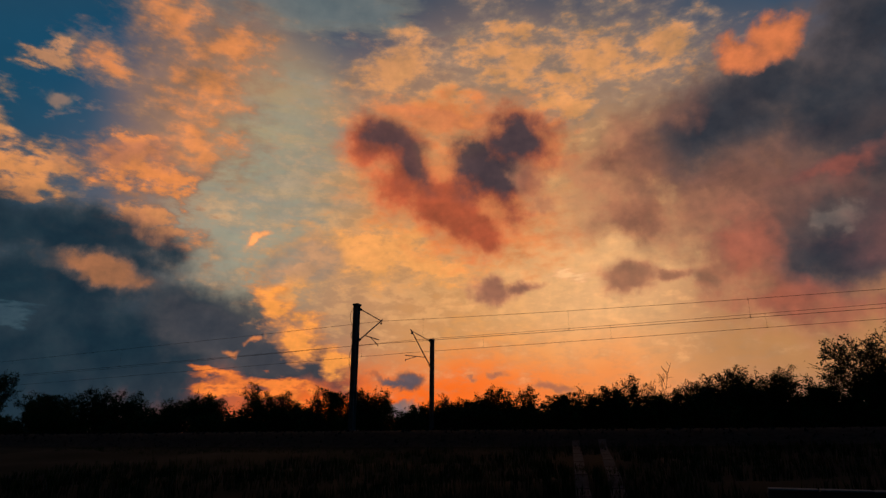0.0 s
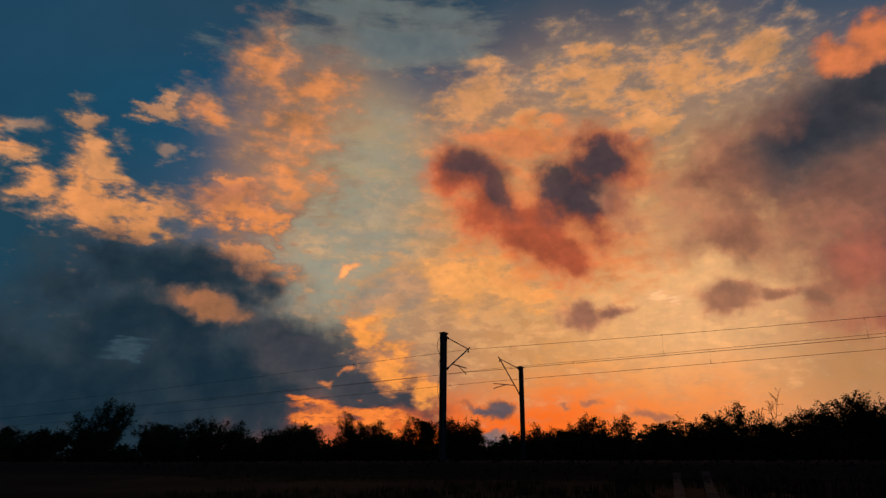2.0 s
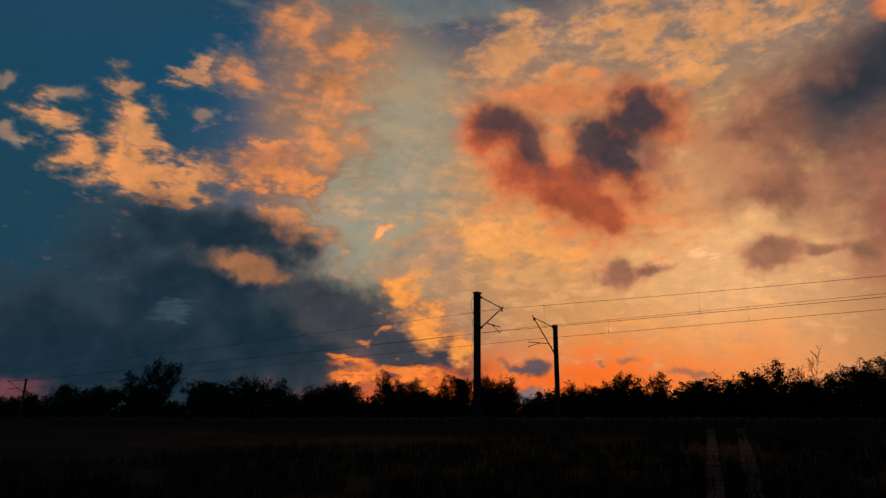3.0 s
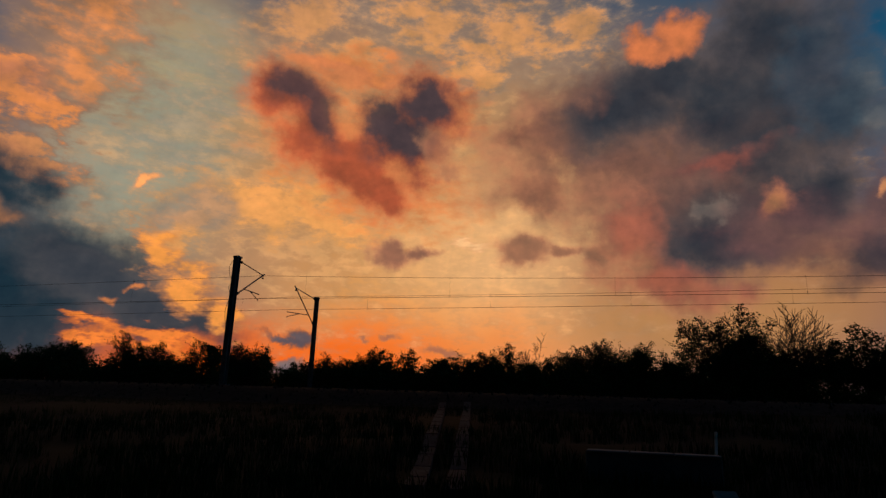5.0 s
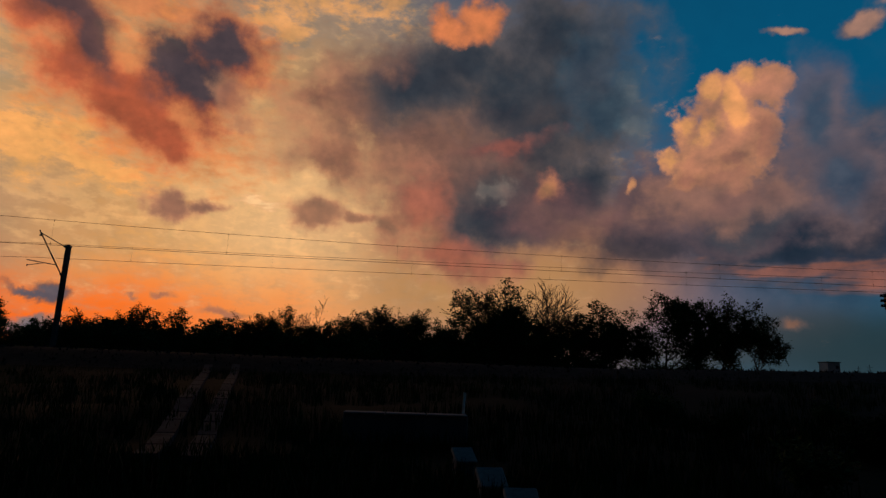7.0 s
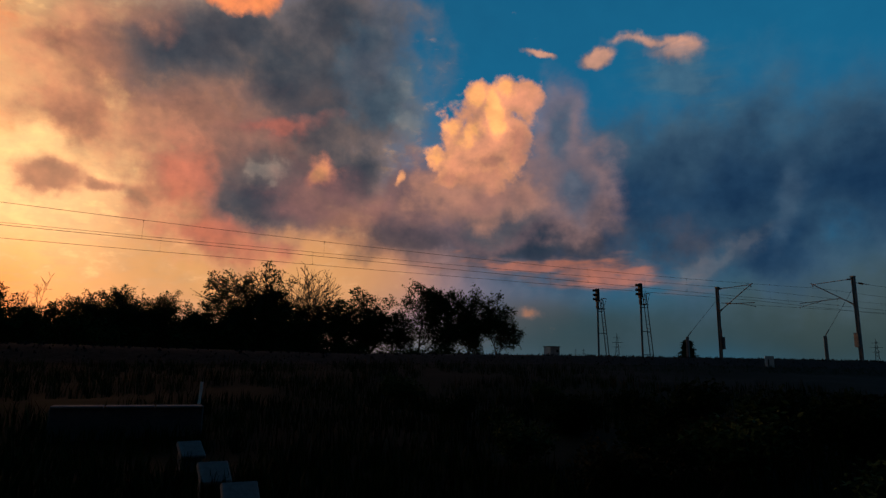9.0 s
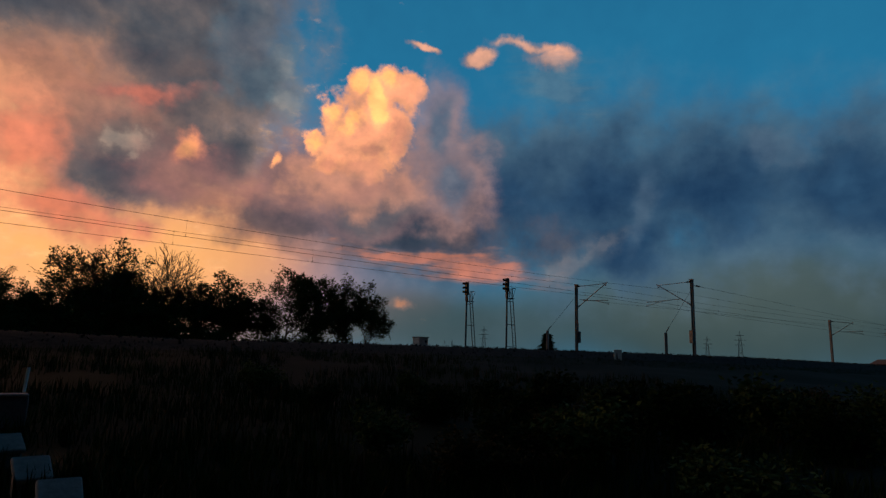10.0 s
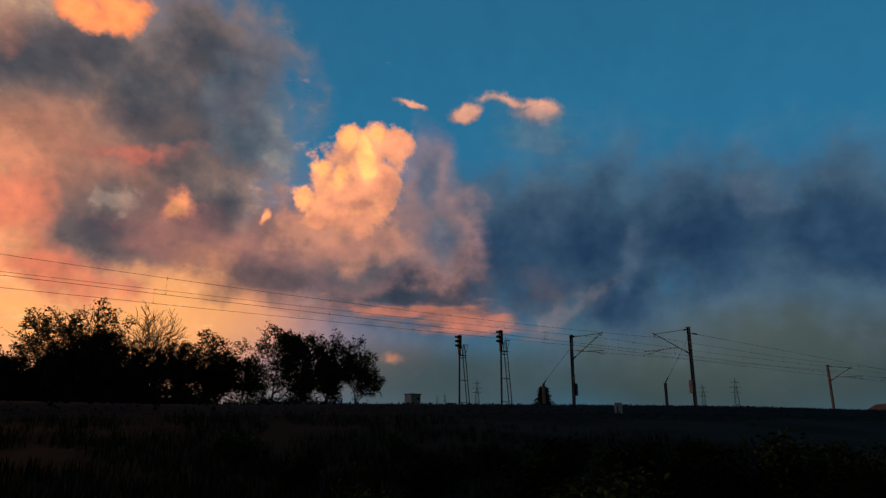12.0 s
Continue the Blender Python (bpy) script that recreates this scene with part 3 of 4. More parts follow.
def mast(s, n, top, out, arm=3.0, reach=2.7, style="beam", box_at=0.0, loop=False, width=0.30, drop=0.58, label=""):
    """An overhead-line mast with its bracket: out is +1 when the bracket points away from the eye."""
    foot = at(s, n)
    foot.z = land(foot.x, foot.y) - 0.1
    h = top - foot.z
    x = ACROSS * out
    turn = Matrix((x, Vector((0, 0, 1)).cross(x), (0, 0, 1))).transposed().to_4x4()
    m = thing("railway_mast", Matrix.Translation(foot) @ turn, label, "railway mast", "masts of the overhead line")
    w = width / 2
    if style == "beam":
        bm = bmesh.new()
        box(bm, (-w, -w, 0), (-w + 0.03, w, h), 0.006)
        box(bm, (w - 0.03, -w, 0), (w, w, h), 0.006)
        box(bm, (-w + 0.03, -0.016, 0), (w - 0.03, 0.016, h))
        part("mast_beam", bm, STEEL, m)
    else:
        for sy in (-1, 1):
            bm = bmesh.new()
            box(bm, (-w, sy * w - 0.05, 0), (w, sy * w + 0.05, h), 0.006)
            part("mast_channel", bm, STEEL, m)
        for k in range(int(h / 0.75)):
            bm = bmesh.new()
            box(bm, (-w - 0.012, -w, 0.3 + k * 0.75), (w + 0.012, w, 0.62 + k * 0.75))
            part("batten_plate", bm, STEEL, m)
    bm = bmesh.new()
    box(bm, (-0.35, -0.35, -0.3), (0.35, 0.35, 0.18), 0.03)
    part("footing", bm, CONCRETE, m, "cast concrete footing")
    bm = bmesh.new()
    box(bm, (-w - 0.03, -w - 0.03, h - 0.10), (w + 0.08, w + 0.03, h + 0.02), 0.01)
    part("top_clamp", bm, STEEL, m)
    hi, lo, tip = Vector((w, 0, h - 0.22)), Vector((w, 0, h - 2.45)), Vector((arm, 0, h - drop))
    d = (tip - hi).normalized()
    part("insulator", insulator(hi, hi + d * 0.45), CERAMIC, m, "brown ribbed insulator")
    part("stay_tube", rod(bmesh.new(), hi + d * 0.45, tip + d * 0.1, 0.034), STEEL, m)
    d = (tip - lo).normalized()
    part("insulator", insulator(lo, lo + d * 0.5), CERAMIC, m, "brown ribbed insulator")
    part("bracket_tube", rod(bmesh.new(), lo + d * 0.5, tip + d * 0.22, 0.048, 0.042, 8), STEEL, m)
    bm = bmesh.new()
    rod(bm, tip + Vector((0, 0, 0.05)), tip - Vector((0, 0, 0.2)), 0.03)
    box(bm, tip - Vector((0.05, 0.05, 0.24)), tip - Vector((-0.05, -0.05, 0.14)), 0.01)
    part("wire_clamp", bm, STEEL, m)
    bm = bmesh.new()
    box(bm, (w, -0.07, h - 2.56), (w + 0.09, 0.07, h - 2.34), 0.01)
    part("hinge_plate", bm, STEEL, m)
    root = lo.lerp(tip, 0.30)
    reg = Vector((reach, 0, h - 1.92))
    part("register_arm", rod(bmesh.new(), root, reg, 0.034), STEEL, m)
    part("steady_arm", rod(bmesh.new(), root.lerp(reg, 0.42), Vector((reach, 0.05, h - 2.28)), 0.026), STEEL, m)
    part("steady_clip", rod(bmesh.new(), Vector((reach, 0.05, h - 2.24)), Vector((reach, 0.05, h - 2.36)), 0.03), STEEL, m)
    if loop:
        pts = [Vector((-w - 0.02, 0, h - 0.2)) + Vector((-0.5 * math.sin(math.pi * u) ** 0.8, 0, -1.45 * u)) for u in np.linspace(0, 1, 11)]
        pts += [Vector((-w, 0, h - 1.65)) + Vector((-0.36 * math.sin(math.pi * u), 0, -0.85 * u)) for u in np.linspace(0, 1, 8)]
        pts += [Vector((-w, 0, h - 2.5)) + Vector((-0.42 * math.sin(math.pi * u), 0, -2.2 * u)) for u in np.linspace(0, 1, 11)]
        part("jumper_cable", tube(bmesh.new(), pts, 0.014), COPPER, m, "loose hanging jumper cable")
    if box_at:
        bm = bmesh.new()
        box(bm, (-0.2, w, box_at), (0.2, w + 0.34, box_at + 1.2), 0.03)
        part("counterweight_box", bm, STEEL, m, "grey steel tension weight box")
        part("weight_rod", rod(bmesh.new(), (0, w + 0.17, box_at + 1.2), (0, w + 0.17, box_at + 2.1), 0.02), STEEL, m)
    return m



BATTEN = "far battened steel mast with a wire bracket"
mast(-22.7, 33.0, 10.35, 1, 3.0, 2.75, loop=True, width=0.34, label="thick dark steel mast with looping jumper cable")
mast(-24.5, 47.1, 10.25, -1, 3.6, 4.6, width=0.30, drop=-0.15, label="dark steel mast with a bracket over the far track")
mast(51.6, 45.4, 10.3, -1, 3.9, 4.2, box_at=1.3, width=0.25, drop=0.2, label="steel anchor mast with tension weight box")
mast(55.5, 34.4, 10.3, 1, 3.7, 5.1, box_at=1.3, width=0.25, drop=0.3, label="steel anchor mast with tension weight box")
mast(110.4, 44.8, 10.45, -1, 3.2, 4.6, style="batten", width=0.28, label=BATTEN)
mast(116.5, 35.1, 10.45, 1, 3.2, 4.6, style="batten", width=0.28, label=BATTEN)
mast(162.0, 46.0, 11.0, -1, 3.0, 2.8, style="batten", width=0.28, label=BATTEN)
mast(-137.0, 46.5, 9.9, -1, 3.0, 2.8, label="tall grey steel mast with a tubular wire bracket")


def overhead_line(label, knots, droppers):
    """Messenger and contact wire through knots (s, n, messenger height, contact height, sag to the next), with droppers."""
    line = thing("overhead_wire", Matrix.Identity(4), label, "overhead wire", "wires over the railway")
    hung, flat = [], []
    for (s0, n0, a0, c0, sag), (s1, n1, a1, c1, _) in zip(knots, knots[1:]):
        for k in range(24):
            u = k / 24
            sn = (s0 + (s1 - s0) * u, n0 + (n1 - n0) * u)
            hung.append(at(*sn, a0 + (a1 - a0) * u - 4 * sag * u * (1 - u)))
            flat.append(at(*sn, c0 + (c1 - c0) * u - 0.12 * 4 * u * (1 - u)))
    part("messenger_wire", tube(bmesh.new(), hung, 0.012, 4), COPPER, line)
    part("contact_wire", tube(bmesh.new(), flat, 0.014, 4), COPPER, line)
    for k in range(droppers[0], droppers[1], 3):
        bm = bmesh.new()
        rod(bm, hung[k], flat[k], 0.004, sides=4)
        rod(bm, hung[k] + Vector((0, 0, 0.06)), hung[k] - Vector((0, 0, 0.08)), 0.014, sides=5)
        rod(bm, flat[k] + Vector((0, 0, 0.14)), flat[k] - Vector((0, 0, 0.03)), 0.013, sides=5)
        part("dropper", bm, COPPER, line)


overhead_line("thin dark messenger and contact wires over the near track", [
    (-150, 36.5, 9.9, 7.9, 0.4), (-22.7, 36.0, 9.75, 8.2, 0.72), (55.5, 37.6, 9.6, 8.2, 0.3),
    (116.5, 38.2, 9.7, 8.3, 0.3), (190, 38.6, 9.9, 8.5, 0.3)], (4, 84))
overhead_line("thin dark messenger and contact wires over the far track", [
    (-137, 43.5, 9.6, 7.8, 0.5), (-24.5, 43.4, 9.65, 8.65, 0.25), (51.9, 41.6, 9.65, 8.65, 0.2),
    (110.4, 41.6, 9.75, 8.3, 0.3), (162, 42.6, 10.3, 8.6, 0.3), (200, 42.6, 10.3, 8.6, 0.3)], (8, 84))


def anchor(s, n, top, s1, n1, z1):
    """A short post with a guy wire up to a mast."""
    foot = at(s, n)
    foot.z = land(foot.x, foot.y) - 0.1
    ob = thing("anchor_post", Matrix.Translation(foot), "short dark steel anchor post with a guy wire", "anchor post", "anchors of the masts")
    h = top - foot.z
    bm = bmesh.new()
    box(bm, (-0.12, -0.12, 0), (0.12, 0.12, h), 0.02)
    part("post", bm, STEEL, ob)
    far = at(s1, n1, z1) - foot
    a = Vector((0, 0, h))
    part("guy_wire", rod(bmesh.new(), a, far, 0.016, sides=5), STEEL, ob)
    part("turnbuckle", rod(bmesh.new(), a.lerp(far, 0.02), a.lerp(far, 0.12), 0.05, 0.04), STEEL, ob)


anchor(47.1, 45.2, 5.2, 51.9, 45.4, 9.4)
anchor(50.8, 34.2, 4.97, 55.5, 34.4, 9.4)


def tension_end(s, n, z, reach, label):
    """Insulated wire end hung from a mast, with the wire that runs on to the next one."""
    ob = thing("tension_insulator", Matrix.Translation(at(s, n, z)), label, "insulator", "wire ends on the anchor masts")
    d = reach.normalized()
    part("yoke", rod(bmesh.new(), (0, 0, 0), d * 0.5, 0.03), STEEL, ob)
    part("insulator", insulator(d * 0.5, d * 1.3), CERAMIC, ob)
    part("clamp", rod(bmesh.new(), d * 1.3, d * 2.2, 0.035, 0.02), STEEL, ob)
    part("end_wire", rod(bmesh.new(), d * 2.2, reach, 0.014, sides=4), COPPER, ob)


tension_end(55.7, 34.4, 9.75, Vector(at(116.5, 38.2, 9.5) - at(55.7, 34.4, 9.75)), "brown wire-end insulator strung from a mast")
tension_end(52.1, 45.4, 8.75, Vector(at(110.4, 41.6, 9.2) - at(52.1, 45.4, 8.75)), "brown wire-end insulator strung from a mast")


# ---------------------------------------------------------------- signals
def signal(s, n, top):
    foot = at(s, n)
    foot.z = land(foot.x, foot.y) - 0.1
    h = top - foot.z
    x = ALONG * -1
    turn = Matrix((x, Vector((0, 0, 1)).cross(x), (0, 0, 1))).transposed().to_4x4()
    ob = thing("railway_signal", Matrix.Translation(foot) @ turn, "dark three-lamp railway signal on a post with a ladder", "railway signal", "signals by the track")
    bm = bmesh.new()
    box(bm, (-0.3, -0.3, -0.3), (0.3, 0.3, 0.15), 0.03)
    part("footing", bm, CONCRETE, ob)
    part("post", rod(bmesh.new(), (0, 0, 0), (0, 0, h - 0.3), 0.085, 0.08, 10), STEEL, ob)
    bm = bmesh.new()
    box(bm, (-0.14, -0.19, h - 1.22), (0.12, 0.19, h), 0.05)
    head = part("lamp_head", bm, PAINTBLACK, ob, "black lamp housing")
    for k in range(3):
        z = h - 0.2 - k * 0.38
        bm = bmesh.new()
        for a in range(12):
            t0, t1 = math.radians(-30 + a * 20), math.radians(-10 + a * 20)
            p = [(0.12, 0.13 * math.cos(t0), z + 0.13 * math.sin(t0)), (0.12, 0.13 * math.cos(t1), z + 0.13 * math.sin(t1)),
                 (0.42, 0.13 * math.cos(t1), z + 0.13 * math.sin(t1)), (0.42, 0.13 * math.cos(t0), z + 0.13 * math.sin(t0))]
            q = [(x0, y0 * 0.9, z + (z0 - z) * 0.9) for x0, y0, z0 in p]
            P, Q = [bm.verts.new(v) for v in p], [bm.verts.new(v) for v in q]
            bm.faces.new(P)
            bm.faces.new(Q[::-1])
            bm.faces.new((P[2], P[3], Q[3], Q[2]))
        part("hood", bm, PAINTBLACK, head)
        part("lens", rod(bmesh.new(), (0.12, 0, z), (0.15, 0, z), 0.105, sides=14), LENS, head)
    bm = bmesh.new()
    box(bm, (-0.1, -0.12, h - 1.75), (0.1, 0.12, h - 1.25), 0.03)
    part("junction_box", bm, PAINTBLACK, ob)
    for sy in (-0.19, 0.19):
        part("ladder_rail", rod(bmesh.new(), (-1.02, sy, 0.0), (-0.44, sy, h - 0.95), 0.042, sides=6), STEEL, ob)
    count = int((h - 1.2) / 0.34)
    for k in range(count):
        u = (0.3 + k * 0.34) / (h - 0.95)
        part("ladder_rung", rod(bmesh.new(), (-1.02 + 0.58 * u, -0.19, u * (h - 0.95)), (-1.02 + 0.58 * u, 0.19, u * (h - 0.95)), 0.017, sides=5), STEEL, ob)
    for z in (0.5, 2.4, h - 2.0):
        u = z / (h - 0.95)
        bm = bmesh.new()
        for sy in (-0.19, 0.19):
            rod(bm, (0, sy * 0.3, z), (-1.02 + 0.58 * u, sy, z), 0.024)
        part("ladder_stay", bm, STEEL, ob)
    bm = bmesh.new()
    rod(bm, (-0.2, -0.3, h - 0.85), (-0.74, -0.3, h - 0.85), 0.024)
    rod(bm, (-0.2, 0.3, h - 0.85), (-0.74, 0.3, h - 0.85), 0.024)
    rod(bm, (-0.74, -0.3, h - 0.85), (-0.74, 0.3, h - 0.85), 0.024)
    for sy in (-0.3, 0.3):
        rod(bm, (-0.74, sy, h - 0.85), (-0.5, sy * 0.7, h - 1.75), 0.02)
        rod(bm, (-0.2, sy, h - 0.85), (-0.36, sy * 0.7, h - 1.75), 0.02)
    part("guard_cage", bm, STEEL, ob)
    bm = bmesh.new()
    box(bm, (-0.66, -0.28, h - 1.80), (-0.1, 0.28, h - 1.75))
    part("platform", bm, STEEL, ob)


signal(36.5, 45.0, 9.0)
signal(37.8, 41.0, 9.12)

# relay hut on the bank
foot = at(31.6, 45.0)
foot.z = land(foot.x, foot.y)
hut = thing("relay_hut", Matrix.Translation(foot) @ pose(0, 0, 0, 0, 0, -26.6), "small whitewashed relay hut with a flat dark roof slab", "hut")
part("hut_wall", box(bmesh.new(), (-0.46, -0.5, -0.1), (0.46, 0.5, 0.98), 0.02), WHITEWASH, hut)
part("roof_slab", box(bmesh.new(), (-0.52, -0.56, 0.98), (0.52, 0.56, 1.05), 0.02), CONCRETE, hut)
part("vent_opening", box(bmesh.new(), (0.12, -0.513, 0.55), (0.34, -0.503, 0.78)), PAINTBLACK, hut)

# marker stone beside the bank
p = at(37.2, 28.8)
foot = Vector((p.x, p.y, land(p.x, p.y) - 0.28))
stone = thing("marker_stone", Matrix.Translation(foot) @ pose(0, 0, 0, 0, 0, -75), "white painted concrete marker stone with a dark letter L", "marker stone")
part("slab", box(bmesh.new(), (-0.26, -0.09, 0), (0.26, 0.09, 0.98), 0.03), WHITEWASH, stone)
part("plinth", box(bmesh.new(), (-0.42, -0.24, -0.1), (0.42, 0.24, 0.1), 0.03), CONCRETE, stone)
bm = box(bmesh.new(), (-0.10, -0.098, 0.3), (-0.03, -0.088, 0.76))
box(bm, (-0.03, -0.098, 0.3), (0.12, -0.088, 0.37))
part("letter", bm, PAINTBLACK, stone, "painted letter L")

# ---------------------------------------------------------------- trees
def grow(rnd, wood, tips, p, d, length, r, level, spread, levels, beyond=None):
    """One limb with its branches; tips collects the twig ends. It ends where it would grow beyond the crown."""
    steps = 4 if level < 2 else 3
    here, aim = p.copy(), d.copy()
    for k in range(steps):
        r1 = r * (1 - 0.55 * (k + 1) / steps)
        aim = (aim + Vector((rnd.gauss(0, 0.13), rnd.gauss(0, 0.13), rnd.gauss(0.05, 0.08)))).normalized()
        there = here + aim * length / steps
        if beyond and level and beyond(there):
            break
        rod(wood, here, there, max(r * (1 - 0.55 * k / steps), 0.02), max(r1, 0.017), 6 if level < 2 else 4, False)
        here = there
        if level < levels and (level > 0 or k >= 1):
            for _ in range(2 if level < 2 else rnd.choice((1, 2))):
                side = aim.orthogonal().normalized()
                side.rotate(Matrix.Rotation(rnd.uniform(0, math.tau), 3, aim))
                way = (aim * rnd.uniform(0.45, 0.8) + side * spread * rnd.uniform(0.6, 1.15) + Vector((0, 0, 0.12))).normalized()
                grow(rnd, wood, tips, here, way, length * rnd.uniform(0.5, 0.72), r1 * 0.62, level + 1, spread, levels, beyond)
    tips.append((here, aim, level))
    if level >= levels - 1:
        tips.append(((p + here) / 2, aim, level))


def leaf_cloud(rnd, tips, per_tip, blob, size):
    """Single leaves in loose bunches round the twig ends."""
    verts, faces = [], []
    for p, aim, level in tips:
        if level < 2:
            continue
        for _ in range(int(per_tip * rnd.uniform(0.2, 1.8))):
            c = Vector((rnd.gauss(0, 1), rnd.gauss(0, 1), rnd.gauss(0, 0.8))).normalized() * (blob * rnd.random() ** 0.6) + p
            a = Vector((rnd.gauss(0, 1), rnd.gauss(0, 1), rnd.gauss(0, 0.7))).normalized()
            b = a.orthogonal().normalized()
            b.rotate(Matrix.Rotation(rnd.uniform(0, math.tau), 3, a))
            n = a.cross(b)
            s = size * rnd.uniform(0.6, 1.4)
            i = len(verts)
            verts += [c - a * s, c + b * s * 0.5 + n * s * 0.15, c + a * s, c - b * s * 0.5 + n * s * 0.15]
            faces += [(i, i + 1, i + 2), (i, i + 2, i + 3)]
    bm = bmesh.new()
    me = bpy.data.meshes.new("leaves")
    me.from_pydata([tuple(v) for v in verts], [], faces)
    bm.from_mesh(me)
    bpy.data.meshes.remove(me)
    return bm


def tree(seed, height, spread=0.8, levels=3, leaves=20, blob=0.30, size=0.13, trunk=0.45, low=0.2, broad=0.95, label="", name="tree"):
    """A tree of a given height: tapered trunk with limbs, and a crown of single leaves."""
    mid, rise, side = height * (1 + low) / 2, height * (1 - low) / 2, height * broad / 2
    size_up = 1.0

    def beyond(p):
        """True outside the rounded, lumpy outline of the crown."""
        p = p * size_up
        q = Vector((p.x / side, p.y / side, (p.z - mid) / rise))
        return p.z > height * low and q.length > max(0.72, 0.82 + 0.45 * noise.noise(p * 0.42 + Vector((seed, 0, 0))))

    for outline in (None, beyond):
        rnd = random.Random(seed)
        wood, tips = bmesh.new(), []
        lean = Vector((rnd.uniform(-0.06, 0.06), rnd.uniform(-0.06, 0.06), 1)).normalized()
        grow(rnd, wood, tips, Vector((0, 0, -0.3)), lean, height * (trunk + 0.2) + 0.3, 0.017 * height, 0, spread, levels, outline)
        size_up = height / (max(p.z for p, _, _ in tips) + blob)
        if outline is None:
            wood.free()
    for v in wood.verts:
        v.co *= size_up
    tips = [(p * size_up, a, l) for p, a, l in tips if p.z * size_up > height * low]
    ob = thing(name, Matrix.Identity(4), label, "tree", "trees behind the railway")
    part("trunk", wood, BARK, ob)
    if leaves:
        part("crown", leaf_cloud(rnd, tips, leaves, blob, size), LEAF, ob)
    return ob


DENSE, AIRY, BARE = "leafy dark broadleaf tree behind the railway bank", "airy half-bare tree with thin leafy twigs", "bare leafless tree with fine upright branches"
KINDS = {
    "dense": [tree(11, 9.0, 0.85, 4, 6, 0.36, 0.10, 0.28, 0.10, 1.0, DENSE), tree(12, 9.0, 0.95, 4, 6, 0.38, 0.10, 0.26, 0.10, 1.1, DENSE),
              tree(13, 9.0, 0.75, 4, 6, 0.36, 0.10, 0.30, 0.12, 0.95, DENSE), tree(14, 9.0, 0.90, 4, 6, 0.38, 0.10, 0.30, 0.16, 0.9, DENSE)],
    "airy": [tree(21, 9.0, 0.70, 4, 3, 0.26, 0.085, 0.34, 0.2, 0.85, AIRY), tree(22, 9.0, 0.62, 4, 3, 0.26, 0.085, 0.36, 0.25, 0.8, AIRY)],
    "bare": [tree(31, 9.0, 0.72, 4, 0, 0.05, 0.1, 0.40, 0.12, 0.85, BARE), tree(33, 9.0, 0.66, 4, 0, 0.05, 0.1, 0.40, 0.12, 0.8, BARE)],
}
USED = set()


def plant(kind, az, el, n, wide=1.0, variant=None, east=0.0):
    """Stands a tree on the far side of the railway, its top at az and el degrees from the eye, n metres out."""
    rnd = random.Random(int(az * 10) + int(n))
    a = radians(az)
    way = Vector((-math.sin(a), math.cos(a), 0))
    d = n / way.dot(ACROSS)
    p = way * d + Vector((east, -0.05, 0))
    p.z = land(p.x, p.y)
    h = 1.6 + d * math.tan(radians(el + (0.3 if kind == "dense" else 0.0))) - p.z
    k = h / 9.0
    pick = KINDS[kind][(variant if variant is not None else rnd.randrange(9)) % len(KINDS[kind])]
    m = Matrix.Translation(p) @ Matrix.Rotation(rnd.uniform(0, math.tau), 4, "Z") @ Matrix.Diagonal((k * wide, k * wide, k, 1))
    stand(pick, m, pick.name not in USED)
    USED.add(pick.name)


plant("dense", 45.95, 1.86, 54.0, 1.2, 0, 0.2)
plant("dense", 44.44, 2.33, 55.8, 1.0, 1, 0.2)
plant("dense", 42.34, 2.97, 57.6, 1.2, 2, 0.2)
plant("dense", 39.59, 2.84, 59.4, 1.0, 0, 0.2)
plant("dense", 37.35, 4.18, 54.9, 1.0, 1, 0.2)
plant("airy", 35.1, 5.75, 56.7, 0.8, 0, 0.2)
plant("dense", 32.08, 3.78, 58.5, 1.0, 2, 0.2)
plant("dense", 28.48, 4.34, 54.0, 1.0, 0, 0.2)
plant("dense", 25.84, 4.05, 55.8, 1.0, 1, 0.2)
plant("dense", 23.1, 3.08, 57.6, 1.2, 2, 0.2)
plant("dense", 20.22, 4.17, 59.4, 1.0, 0, 0.2)
plant("airy", 16.76, 5.33, 54.9, 1.0, 1, 0.2)
plant("dense", 14.19, 4.4, 56.7, 1.1, 1, 0.2)
plant("dense", 10.64, 4.85, 58.5, 1.1, 2, 0.2)
plant("dense", 7.09, 4.88, 54.0, 1.1, 0, 0.2)
plant("airy", -0.1, 4.51, 55.8, 0.8, 2, 0.2)
plant("dense", -1.73, 3.65, 57.6, 1.2, 1, 0.2)
plant("dense", -1.6, 3.95, 59.4, 1.2, 2, 0.66)
plant("dense", -4.66, 5.13, 54.9, 1.0, 0, 0.66)
plant("dense", -7.25, 4.98, 56.7, 1.0, 1, 0.66)
plant("dense", -10.84, 4.63, 58.5, 1.1, 2, 0.66)
plant("dense", -13.89, 5.16, 54.0, 1.0, 0, 0.66)
plant("dense", -16.41, 5.77, 55.8, 1.0, 1, 0.66)
plant("bare", -18.76, 6.76, 57.6, 1.0, 0, 0.66)
plant("dense", -21.25, 5.17, 59.4, 1.0, 2, 0.66)
plant("airy", -24.16, 6.69, 54.9, 1.1, 0, 0.66)
plant("dense", -26.84, 5.82, 56.7, 1.0, 0, 0.66)
plant("airy", -28.43, 6.35, 58.5, 0.8, 1, 0.66)
plant("dense", -30.76, 5.97, 54.0, 1.0, 1, 0.66)
plant("airy", -33.97, 9.21, 55.8, 1.1, 2, 0.66)
plant("dense", -37.06, 6.98, 57.6, 1.0, 2, 0.66)
plant("airy", -35.84, 6.67, 59.4, 1.0, 0, 1.6)
plant("bare", -38.83, 9.01, 54.9, 1.0, 1, 1.6)
